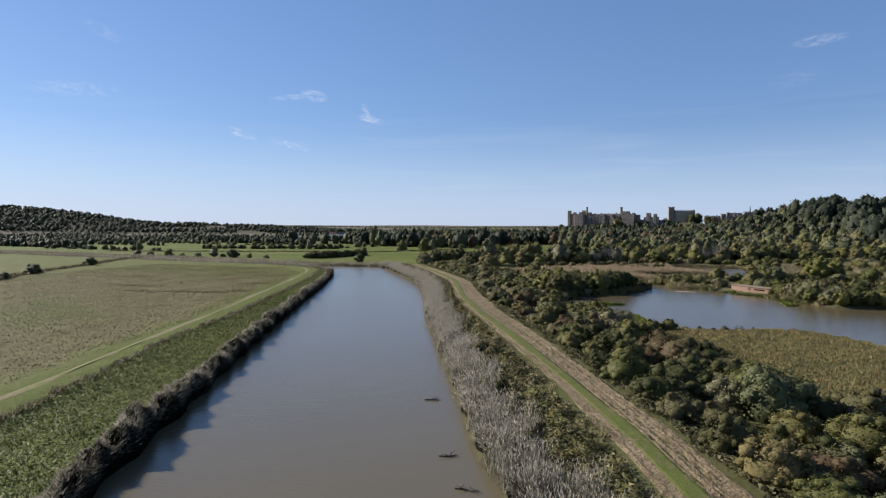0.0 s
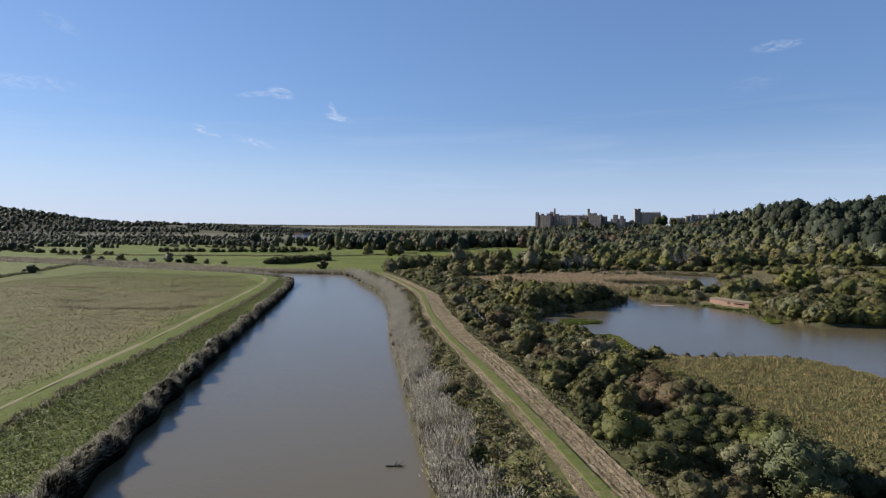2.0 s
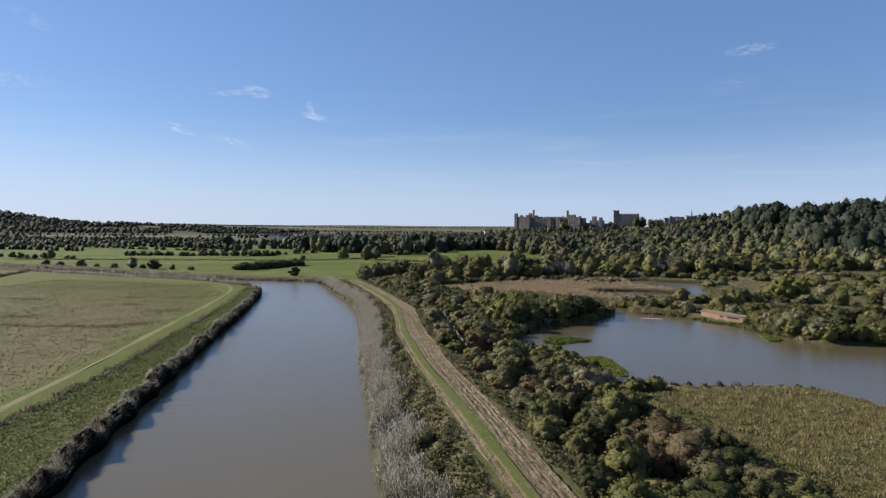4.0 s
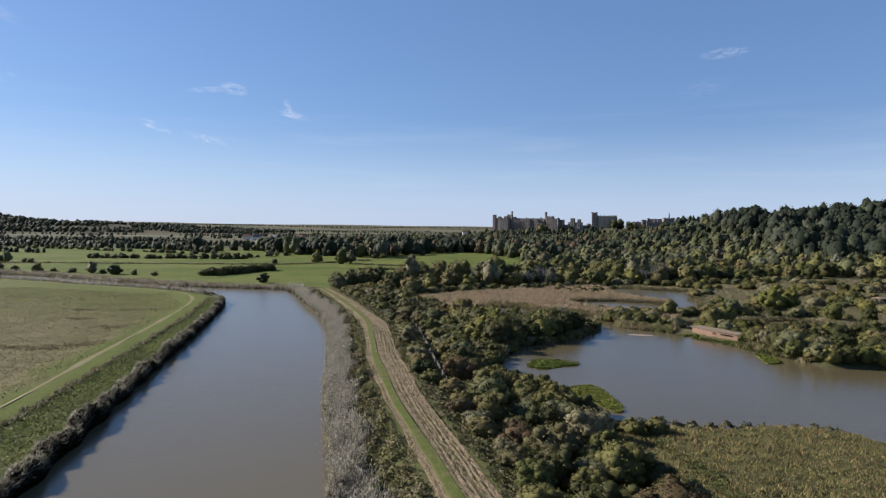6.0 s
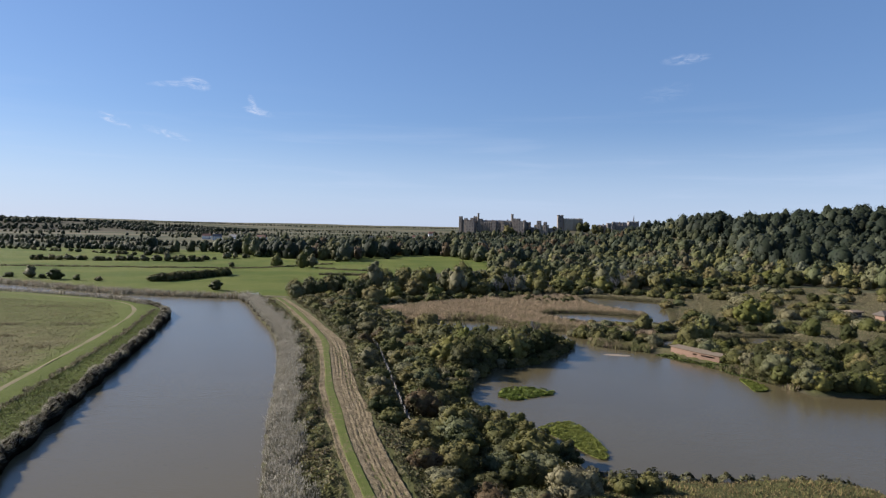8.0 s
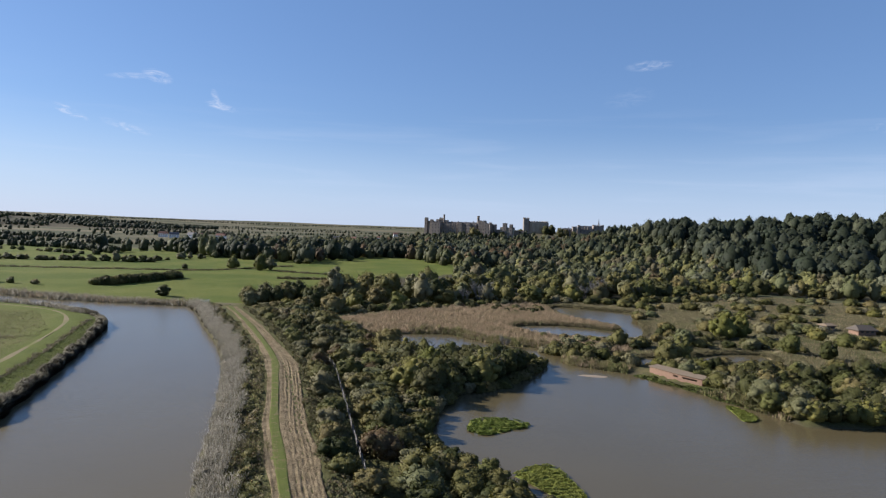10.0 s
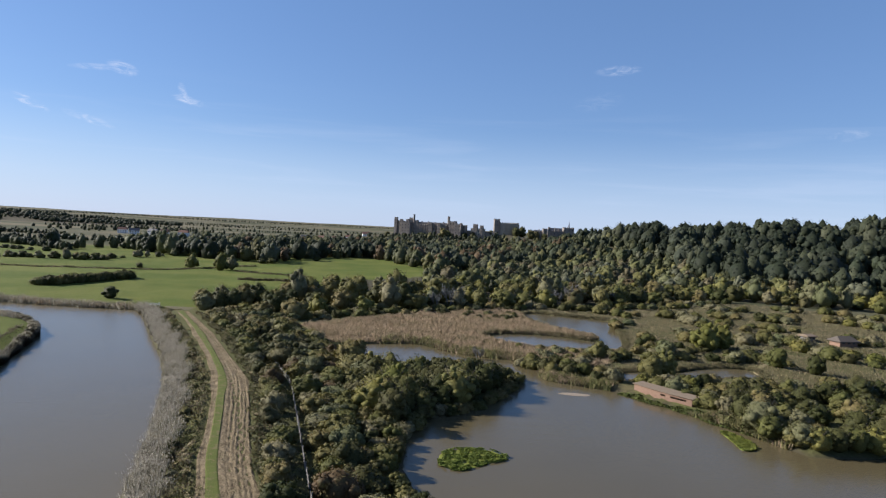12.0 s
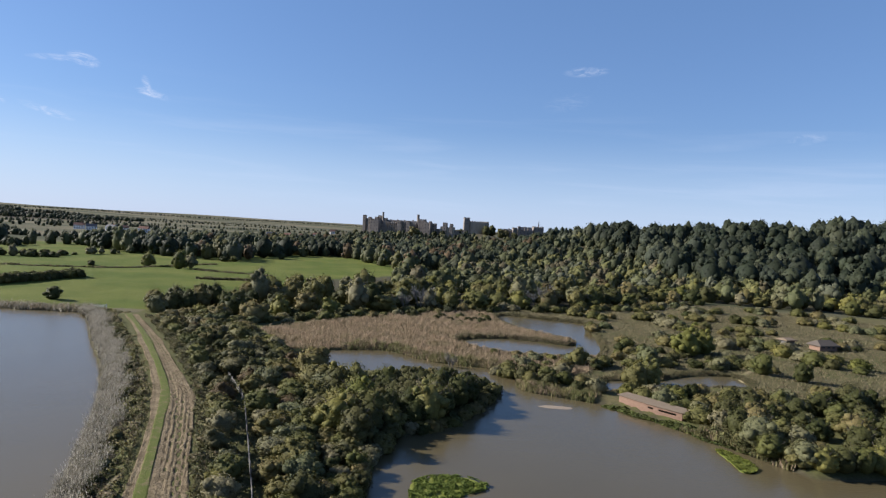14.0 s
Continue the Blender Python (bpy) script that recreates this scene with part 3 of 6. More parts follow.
offs = np.arange(-3.3, 3.61, 0.15)
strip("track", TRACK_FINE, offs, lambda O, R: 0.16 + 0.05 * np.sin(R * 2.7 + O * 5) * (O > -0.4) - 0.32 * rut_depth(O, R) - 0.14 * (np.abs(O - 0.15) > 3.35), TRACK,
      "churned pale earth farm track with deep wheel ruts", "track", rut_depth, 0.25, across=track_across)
strip("verge", [tuple(p) for p in smooth_line(TRACK_MID, 0.7)], np.arange(-2.15, -0.64, 0.15),
      lambda O, R: 0.22 + 0.03 * np.sin(R * 3.1 + O * 7) - 0.16 * ((O < -2.1) | (O > -0.68)), VERGE, "bright green grass strip between the wheel ruts", "grass strip", None, 0.22, across=strip_across)
strip("path", [tuple(p) for p in smooth_line(PATH_MID, 1.5)], [-0.5, -0.3, 0, 0.3, 0.5], lambda O, R: 0.035 - 0.05 * (np.abs(O) > 0.45), PATH_EARTH,
      "narrow trodden footpath through meadow grass", "footpath", None, 0.2)


# ---- plants ----
def small_blob():
    bm = bmesh.new()
    bmesh.ops.create_icosphere(bm, subdivisions=1, radius=1)
    r = (np.array([v.co[:] for v in bm.verts]), np.array([[v.index for v in f.verts] for f in bm.faces]))
    bm.free()
    return r


def cards(rs, centre, normal, size, stretch=1.5, loose=0.42):
    """Leaf clumps: one pointed clump at each centre, turned about its normal."""
    n = len(centre)
    nrm = normal * 0.75 + rs.normal(0, loose, (n, 3))
    nrm /= np.linalg.norm(nrm, axis=1)[:, None]
    ref = rs.normal(0, 1, (n, 3))
    u = np.cross(nrm, ref)
    u /= np.linalg.norm(u, axis=1)[:, None] + 1e-9
    w = np.cross(nrm, u)
    s = size * rs.uniform(0.6, 1.35, n)[:, None]
    v = np.stack([centre + u * s * stretch * 0.62, centre - u * s * stretch * 0.38 + w * s * 0.5 + nrm * s * 0.12, centre - u * s * stretch * 0.38 - w * s * 0.5], 1)
    f = np.arange(n * 3).reshape(-1, 3)
    return v.reshape(-1, 3), f


def crown_lumps(rs, radius, low, high, count, upright=0.0):
    """A main dome that sits low, and rounded masses that swell out of it."""
    tall = high - low
    c0 = np.array([0, 0, low + tall * (0.30 + 0.1 * upright)])
    r0 = np.array([radius * 0.8, radius * 0.8, tall * (0.58 - 0.06 * upright)])
    out = [(c0, r0)]
    for k in range(count):
        an, up = 6.283 * (k * 0.618 + rs.uniform(-0.1, 0.1)), rs.uniform(-0.35, 0.98)
        flat = math.sqrt(max(0.0, 1 - up * up))
        d = np.array([math.cos(an) * flat, math.sin(an) * flat, up])
        r = radius * rs.uniform(0.2, 0.4) * (1.0 - 0.25 * max(up, 0)) * (10.0 / max(count, 10)) ** 0.3
        c = c0 + d * r0 * rs.uniform(0.72, 0.98)
        c[2] = max(c[2], low + r * 0.4)
        out.append((c, np.array([r, r, r * rs.uniform(0.8, 1.1) * (1 + 0.45 * upright)])))
    return out


def crown_arrays(rs, lumps, n, size, ball, shrink=0.93, stretch=1.5, ruffle=0.24):
    """Vertices, triangles and normals: the inner masses, and leaf clumps over them."""
    bv, bf = ball
    V, F, N, off = [], [], [], 0
    for c, r in lumps:
        v = bv * (1 + 0.07 * rs.normal(0, 1, (len(bv), 1)).clip(-1.5, 1.5)) * r * shrink + c
        V.append(v)
        F.append(bf + off)
        N.append(bv)
        off += len(v)
    area = np.array([r[0] * r[0] + r[0] * r[2] for _, r in lumps])
    pick = rs.choice(len(lumps), n, p=area / area.sum())
    d = rs.normal(0, 1, (n, 3))
    d[:, 2] = np.where(rs.uniform(0, 1, n) < 0.3, np.abs(d[:, 2]), d[:, 2])
    d /= np.linalg.norm(d, axis=1)[:, None]
    C, R = np.array([c for c, _ in lumps])[pick], np.array([r for _, r in lumps])[pick]
    centre = C + d * R * rs.uniform(0.84, 1.1, n)[:, None]
    v, f = cards(rs, centre, d, size, stretch, 0.42)
    V.append(v)
    F.append(f + off)
    N.append(np.repeat(d / R * R.mean() + rs.normal(0, ruffle, (n, 3)), 3, 0))
    return np.vstack(V), np.vstack(F), np.vstack(N)


def stems_bmesh(rs, height, radius, spread_, forks):
    """A tapered trunk that parts into limbs."""
    bm = bmesh.new()
    top = Vector((rs.normal(0, 0.04) * height, rs.normal(0, 0.04) * height, height * 0.45))
    add_tube(bm, (0, 0, -0.4), top, radius, radius * 0.62)
    for k in range(forks):
        an = 6.283 * (k + rs.uniform(0, 0.7)) / forks
        start = Vector((0, 0, 0)).lerp(top, rs.uniform(0.45, 0.95))
        elbow = start + Vector((math.cos(an) * spread_ * 0.4, math.sin(an) * spread_ * 0.4, height * 0.2))
        end = elbow + Vector((math.cos(an) * spread_ * 0.35, math.sin(an) * spread_ * 0.35, height * rs.uniform(0.15, 0.3)))
        add_tube(bm, start, elbow, radius * 0.48, radius * 0.3, 6)
        add_tube(bm, elbow, end, radius * 0.3, radius * 0.1, 5)
    return bm


def shrub_stems(rs, height, spread_, count):
    bm = bmesh.new()
    for k in range(count):
        an, r = rs.uniform(0, 6.283), spread_ * rs.uniform(0.3, 0.8)
        mid = Vector((math.cos(an) * r * 0.5, math.sin(an) * r * 0.5, height * 0.4))
        add_tube(bm, (math.cos(an) * 0.15, math.sin(an) * 0.15, -0.3), mid, 0.06, 0.045, 5)
        add_tube(bm, mid, (math.cos(an) * r, math.sin(an) * r, height * rs.uniform(0.7, 1.0)), 0.045, 0.015, 5)
    return bm


class Plant:
    """A kind of plant, built once and copied to every place it grows."""

    def __init__(self, name, label, category, group, mat, seed, height, radius, low, lumps, leaves, leaf, upright=0.0, shrub=False, stretch=1.5):
        rs = np.random.RandomState(seed)
        self.name, self.label, self.category, self.group, self.height = name, label, category, group, height
        v, f, nrm = crown_arrays(rs, crown_lumps(rs, radius, low, height, lumps, upright), leaves, leaf, small_blob(), stretch=stretch)
        self.crown = mesh_of("crown", v, f, mat, True)
        soft_normals(self.crown, nrm)
        bm = shrub_stems(rs, height * 0.8, radius * 0.9, 4) if shrub else stems_bmesh(rs, height, 0.035 * height, radius, 5)
        self.stems = bpy.data.meshes.new("trunk")
        bm.to_mesh(self.stems)
        bm.free()
        self.stems.materials.append(BARK)
        self.first = None
        self.shrub = shrub

    def place(self, x, y, scale, turn, tall=1.0, sink=0.1):
        z = float(heights([x], [y])[0]) - sink
        m = Matrix.Translation((x, y, max(z, -0.3))) @ Matrix.Rotation(turn, 4, "Z") @ Matrix.Diagonal((scale, scale, scale * tall, 1))
        if self.first is None:
            ob = thing(self.name, self.label, self.category, self.group, m)
            for n, me in (("trunk", self.stems), ("crown", self.crown)):
                new(n, me).parent = ob
            self.first = ob
            return ob
        ob = copy_thing(self.first, Matrix.Identity(4))
        ob.matrix_basis = m
        return ob


def scatter(ring, gap, seed, tries=4000, taken=None, keep=None):
    """Random places in a ring, at least gap apart (gap may be a function of x, y)."""
    rs = np.random.RandomState(seed)
    r = np.array(ring)
    lo, hi = r.min(0), r.max(0)
    out = [] if taken is None else list(taken)
    start = len(out)
    P = rs.uniform(lo, hi, (tries, 2))
    P = P[inside(P[:, 0], P[:, 1], ring)]
    arr = np.array(out).reshape(-1, 2) if out else np.zeros((0, 2))
    if keep is not None:
        P = P[keep(P[:, 0], P[:, 1])]
    for p in P:
        g = gap(p[0], p[1]) if callable(gap) else gap
        if len(arr) == 0 or np.min(np.hypot(arr[:, 0] - p[0], arr[:, 1] - p[1])) > g:
            arr = np.vstack([arr, p])
    return arr[start:]


SHRUB_GROUP = "bushes between the track and the lagoon"
SHRUBS = {
    "olive": [Plant("willow_bush", "rounded olive-green willow bush beside the track", "bush", SHRUB_GROUP, LEAF_OLIVE, 11 + k, 3.0, 2.1, 0.0, 10 + k, 1300, 0.135, shrub=True, stretch=1.8) for k in range(2)],
    "grey": [Plant("sallow_bush", "grey-green sallow bush with narrow leaves", "bush", SHRUB_GROUP, LEAF_GREY, 21 + k, 2.9, 2.0, 0.0, 11, 1300, 0.135, shrub=True, stretch=2.0) for k in range(2)],
    "rust": [Plant("hawthorn_bush", "reddish-brown autumn hawthorn bush", "bush", SHRUB_GROUP, LEAF_RUST, 31 + k, 2.8, 1.9, 0.1, 10 + k, 1300, 0.13, shrub=True) for k in range(2)],
    "dark": [Plant("bramble_bush", "dark green bramble and elder bush", "bush", SHRUB_GROUP, LEAF_DARK, 41 + k, 2.6, 2.1, 0.0, 11, 1300, 0.135, shrub=True) for k in range(2)],
    "yellow": [Plant("dogwood_bush", "yellow-green autumn dogwood bush", "bush", SHRUB_GROUP, LEAF_YELLOW, 51, 2.6, 1.7, 0.0, 11, 1300, 0.13, shrub=True)],
}
NEAR_SHRUBS = {
    "olive": [Plant("willow_bush", "rounded olive-green willow bush beside the track", "bush", SHRUB_GROUP, LEAF_OLIVE, 211 + k, 3.0, 2.1, 0.0, 17 + 3 * k, 3000, 0.082, shrub=True, stretch=1.9) for k in range(2)],
    "grey": [Plant("sallow_bush", "grey-green sallow bush with narrow leaves", "bush", SHRUB_GROUP, LEAF_GREY, 221, 2.9, 2.0, 0.0, 18, 3000, 0.082, shrub=True, stretch=2.1)],
    "rust": [Plant("hawthorn_bush", "reddish-brown autumn hawthorn bush", "bush", SHRUB_GROUP, LEAF_RUST, 231 + k, 2.8, 1.9, 0.1, 16 + 4 * k, 2900, 0.08, shrub=True) for k in range(2)],
    "dark": [Plant("bramble_bush", "dark green bramble and elder bush", "bush", SHRUB_GROUP, LEAF_DARK, 241 + k, 2.6, 2.1, 0.0, 18, 3000, 0.082, shrub=True) for k in range(2)],
    "yellow": [Plant("dogwood_bush", "yellow-green autumn dogwood bush", "bush", SHRUB_GROUP, LEAF_YELLOW, 251, 2.6, 1.7, 0.0, 16, 2800, 0.08, shrub=True)],
}
LOW_GROUP = "bushes across the marsh"
SHRUBS_LOW = {
    "olive": [Plant("willow_bush", "low olive-green willow bush in the marsh", "bush", LOW_GROUP, LEAF_OLIVE, 15, 3.0, 2.2, 0.0, 7, 760, 0.2, shrub=True)],
    "grey": [Plant("sallow_bush", "grey-green sallow bush in the marsh", "bush", LOW_GROUP, LEAF_GREY, 25, 2.9, 2.1, 0.0, 7, 760, 0.2, shrub=True)],
    "dark": [Plant("alder_bush", "dark green alder bush in the marsh", "bush", LOW_GROUP, LEAF_DARK, 45, 2.8, 2.1, 0.0, 7, 760, 0.2, shrub=True)],
    "yellow": [Plant("dogwood_bush", "yellow-green dogwood bush in the marsh", "bush", LOW_GROUP, LEAF_YELLOW, 55, 2.6, 1.9, 0.0, 7, 760, 0.2, shrub=True)],
}
MARSH_GROUP = "willows round the lagoon"
WILLOWS = {
    "olive": [Plant("willow_tree", "broad olive-green willow at the water's edge", "tree", MARSH_GROUP, LEAF_OLIVE, 61 + k, 7.0, 3.6, 0.4, 15, 1450, 0.19, stretch=1.8) for k in range(2)],
    "dark": [Plant("alder_tree", "dark green alder beside the water", "tree", MARSH_GROUP, LEAF_DARK, 71 + k, 7.2, 3.2, 0.5, 15, 1450, 0.19) for k in range(2)],
    "grey": [Plant("white_willow", "silvery grey-green willow tree", "tree", MARSH_GROUP, LEAF_GREY, 81, 7.0, 3.6, 0.4, 15, 1450, 0.19, stretch=2.0)],
    "yellow": [Plant("golden_willow", "yellow-green willow turning in autumn", "tree", MARSH_GROUP, LEAF_YELLOW, 91, 8.0, 4.2, 0.5, 15, 1450, 0.195, stretch=1.8)],
}
WOOD_GROUP = "trees at the wood's edge"
TREES = {
    "dark": [Plant("oak_tree", "dark green oak tree with a rounded crown", "tree", WOOD_GROUP, LEAF_DARK, 101 + k, 10.0, 5.0, 0.5, 11, 900, 0.31) for k in range(2)],
    "olive": [Plant("ash_tree", "olive-green ash tree thinning in autumn", "tree", WOOD_GROUP, LEAF_OLIVE, 111 + k, 10.5, 4.6, 0.6, 10, 900, 0.31, 0.4) for k in range(2)],
    "yellow": [Plant("lime_tree", "yellow-green lime tree turning in autumn", "tree", WOOD_GROUP, LEAF_YELLOW, 121, 10.0, 4.8, 0.4, 10, 900, 0.31)],
    "grey": [Plant("poplar_tree", "tall grey-green poplar tree", "tree", WOOD_GROUP, LEAF_GREY, 131, 13.0, 4.4, 0.5, 11, 900, 0.31, 0.9)],
    "rust": [Plant("beech_tree", "rusty brown autumn beech tree", "tree", WOOD_GROUP, LEAF_RUST, 141, 10.0, 4.6, 0.5, 10, 900, 0.31)],
}


def plant_all(kinds, weights, places, size, seed, tall=(0.85, 1.15)):
    rs = np.random.RandomState(seed)
    names = list(weights)
    w = np.array([weights[k] for k in names], float)
    for x, y in places:
        k = names[rs.choice(len(names), p=w / w.sum())]
        kind = kinds[k][rs.randint(len(kinds[k]))]
        s = size(x, y, rs) if callable(size) else rs.uniform(*size)
        kind.place(float(x), float(y), s, rs.uniform(0, 6.28), rs.uniform(*tall))


# the belt of bushes between track and lagoon
BELT = [(17.5, 2), (15, 22), (9.4, 40), (0.8, 67), (-8, 95), (-17, 125), (-25, 160), (-38.5, 196), (-60.5, 244), (-52, 258), (-38, 241), (-22, 208), (-16, 190), (-7, 184),
        (-6.5, 150), (-6.5, 132), (-3.5, 113), (2, 106), (7.5, 97), (9.5, 89), (13, 77), (20, 64), (24, 50), (30, 36), (42, 18), (50, 2)]
FENCE_MID = [(-7.6, 104), (-11.2, 120.5), (-14, 133.7), (-16.9, 147.4), (-20.5, 163), (-26.3, 179.3)]


def off_fence(x, y):
    return (line_distance(x, y, FENCE_MID)[0] > 2.3) & (line_distance(x, y, TRACK_LINE)[0] > 5.2)


def belt_size(x, y, rs):
    t, _ = line_distance(np.array([x]), np.array([y]), TRACK_LINE)
    low = 0.62 + 0.035 * min(float(t[0]) - 4, 14)
    return rs.uniform(low, low + 0.55) * (1.35 if rs.uniform() < 0.2 else 1.05)


belt = scatter(BELT, 3.3, 5, 9000, keep=off_fence)
plant_all(NEAR_SHRUBS, {"olive": 4.5, "grey": 1.5, "rust": 4.2, "dark": 5, "yellow": 0.4}, belt[belt[:, 1] < 80], belt_size, 6, (0.68, 1.05))
plant_all(SHRUBS, {"olive": 6.5, "grey": 3.2, "rust": 2.6, "dark": 2.2, "yellow": 0.8}, belt[belt[:, 1] >= 80], belt_size, 7, (0.68, 0.98))

shore_bits = [(x, y) for x, y in ((-3.5, 128), (-3.8, 134), (-2.5, 139), (-1.5, 116), (-2.8, 121), (1, 110.5), (4, 107), (7.3, 103), (10, 98), (10.8, 93), (0, 144), (2, 108.5), (8.6, 100.5), (-3.4, 124.5), (-2.4, 136.5), (14, 87), (17, 86), (20, 86.5))]
plant_all(SHRUBS, {"olive": 5, "grey": 2, "dark": 3}, shore_bits, (0.55, 0.85), 19, (0.75, 1.0))

SHORE_WEST = [(-6.5, 150), (-7, 132), (-4, 113), (1.5, 106), (7, 97), (10, 91), (12.4, 93), (12, 98.5), (6.6, 107), (1.4, 112), (-1.8, 127), (-1.4, 137), (1.5, 146), (-1, 150)]
plant_all(SHRUBS, {"olive": 6, "dark": 4, "grey": 2}, scatter(SHORE_WEST, 2.3, 119), (0.6, 1.0), 120, (0.75, 1.0))

TONGUE_SHORE = smooth_line([(0.4, 129), (0.9, 136), (4.6, 145.8), (14.3, 154.4), (22.3, 167), (25.6, 178), (19, 184.5), (8, 188)], 1.9)
rs = np.random.RandomState(151)
for x, y in TONGUE_SHORE:
    SHRUBS[("dark", "olive", "dark", "olive", "grey")[rs.randint(5)]][rs.randint(2)].place(float(x) + rs.normal(-0.5, 0.4), float(y) + rs.normal(0.3, 0.4), rs.uniform(0.65, 1.05), rs.uniform(0, 6), rs.uniform(0.7, 1.0), 0.3)

# trees on the tongue of land and round the lagoon
TONGUE = [(-6, 183), (-5, 148), (-1, 141), (3, 148), (12.5, 155.8), (20, 167), (23.4, 175), (17, 179.5), (0, 181.5)]
plant_all(WILLOWS, {"olive": 4, "dark": 5, "grey": 0.6, "yellow": 0.3}, scatter(TONGUE, 3.0, 7, 9000), lambda x, y, rs: rs.uniform(0.72, 0.98) * (0.52 if y > 171 else 1.0), 8, (0.8, 1.05))
EAST = [(60.5, 143), (63, 137), (66, 134.6), (96, 135.4), (125, 128), (140, 150), (120, 168), (95, 172), (70, 168), (62, 158)]
plant_all(WILLOWS, {"olive": 5, "dark": 4.2, "grey": 0.8, "yellow": 0.5}, scatter(EAST, 4.5, 9), (0.62, 1.0), 10, (0.7, 0.95))
plant_all(WILLOWS, {"olive": 6, "dark": 3, "yellow": 0.6}, [(60.6, 140.6), (62.4, 137.4), (65, 135.2), (68, 134.9), (71, 135.1), (74.4, 135.1), (78, 135.2), (82, 135.4), (86, 135.5), (90, 135.6), (95, 135.6), (64, 139), (67, 138.4)], (0.55, 0.75), 116, (0.7, 0.95))
SHORE_EAST = [(34, 181), (46, 172), (48, 176), (58, 164), (66, 150), (72, 160), (62, 176), (48, 179), (38, 190), (30, 196), (29, 192)]
plant_all(SHRUBS_LOW, {"olive": 5, "dark": 3, "grey": 2, "yellow": 0.6}, scatter(SHORE_EAST, 3.4, 11), (0.7, 1.15), 12)
# bushes that fill the margin behind the hide and down to the water
HIDE_BACK = [(57, 160), (60, 150), (64, 142), (74, 150), (84, 164), (79, 174), (66, 172), (56, 171), (52.5, 170)]
plant_all(SHRUBS_LOW, {"olive": 6, "dark": 4, "grey": 2, "yellow": 0.4}, scatter(HIDE_BACK, 3.3, 111), (0.8, 1.35), 112)
POOL_SIDE = [(34, 206), (35.5, 194), (44, 188), (50, 194), (66, 198), (84, 200), (98, 196), (104, 212), (82, 222), (76, 236), (66, 214), (58, 208), (40, 214), (30, 216)]
plant_all(SHRUBS_LOW, {"olive": 6, "dark": 4, "grey": 2, "yellow": 0.6}, scatter(POOL_SIDE, 4.6, 113, keep=lambda x, y: heights(x, y) > 0.3), (0.6, 1.3), 114, (0.6, 0.95))
for x, y, s, k in ((88.2, 219, 1.15, "yellow"), (95, 223, 1.0, "yellow"), (57.5, 181.5, 1.05, "olive"), (62, 186, 0.95, "yellow"), (51, 200, 0.8, "olive"), (70, 203, 0.85, "grey"), (96, 196, 0.85, "olive"), (102, 190, 0.8, "dark")):
    WILLOWS[k][0].place(x, y, s, x, 1.0)
MARSH_BUSH = [(30, 205), (60, 200), (92, 200), (150, 190), (215, 290), (205, 340), (120, 320), (60, 300), (76, 250), (66, 210)]
plant_all(SHRUBS_LOW, {"olive": 5, "grey": 3, "dark": 2, "yellow": 0.7}, scatter(MARSH_BUSH, 4.6, 13, 4500, keep=lambda x, y: (heights(x, y) > 0.3) & (waves(x, y, 40, 12) > 0.28)), (0.9, 1.9), 14, (0.6, 0.9))

# willow carr behind the marsh: its front rows, tree by tree
CARR = [(-46, 268), (-36, 244), (-16, 266), (10, 281), (46, 301), (84, 315), (130, 340), (178, 371), (212, 352), (250, 334), (300, 318), (330, 350), (250, 380), (180, 400), (120, 390), (60, 360), (10, 340), (-28, 330)]
front = scatter(CARR, 8.4, 15, 6000)
plant_all(TREES, {"olive": 5, "dark": 3, "yellow": 2, "grey": 1.6, "rust": 0.6}, front, (0.75, 1.35), 16, (0.6, 0.98))
for x, y, s, k in ((-65, 258, 0.95, "grey"), (-61, 261, 1.1, "dark"), (-62, 268, 1.3, "dark"), (-67, 263, 1.15, "olive"), (-55, 269, 1.25, "olive"), (-69, 267, 0.9, "grey"), (-57, 263, 1.2, "dark"), (-51, 274, 1.35, "dark"), (-43, 288, 1.3, "olive"), (-37, 302, 1.25, "yellow"), (-57, 280, 1.2, "dark"),
                   (-46, 268, 1.1, "olive"), (-40, 278, 1.0, "dark"), (-34, 290, 1.1, "olive")):
    WILLOWS[k][0].place(x, y, s, y, 1.0)

# low bushes in front of the carr and over the reed bed
REED_BUSH = [(-34, 236), (-10, 256), (10, 270), (40, 288), (84, 303), (130, 325), (170, 355), (160, 366), (84, 320), (40, 304), (6, 286), (-22, 268), (-40, 248)]
plant_all(SHRUBS_LOW, {"olive": 5, "grey": 2.5, "dark": 3, "yellow": 0.7}, scatter(REED_BUSH, 4.6, 23, 3000), (0.8, 1.5), 24, (0.6, 0.95))
plant_all(SHRUBS_LOW, {"olive": 4, "grey": 2, "dark": 4}, scatter([(24, 262), (40, 262), (45, 274), (38, 282), (22, 272)], 4.2, 25, 300), (0.6, 1.0), 26, (0.6, 0.9))

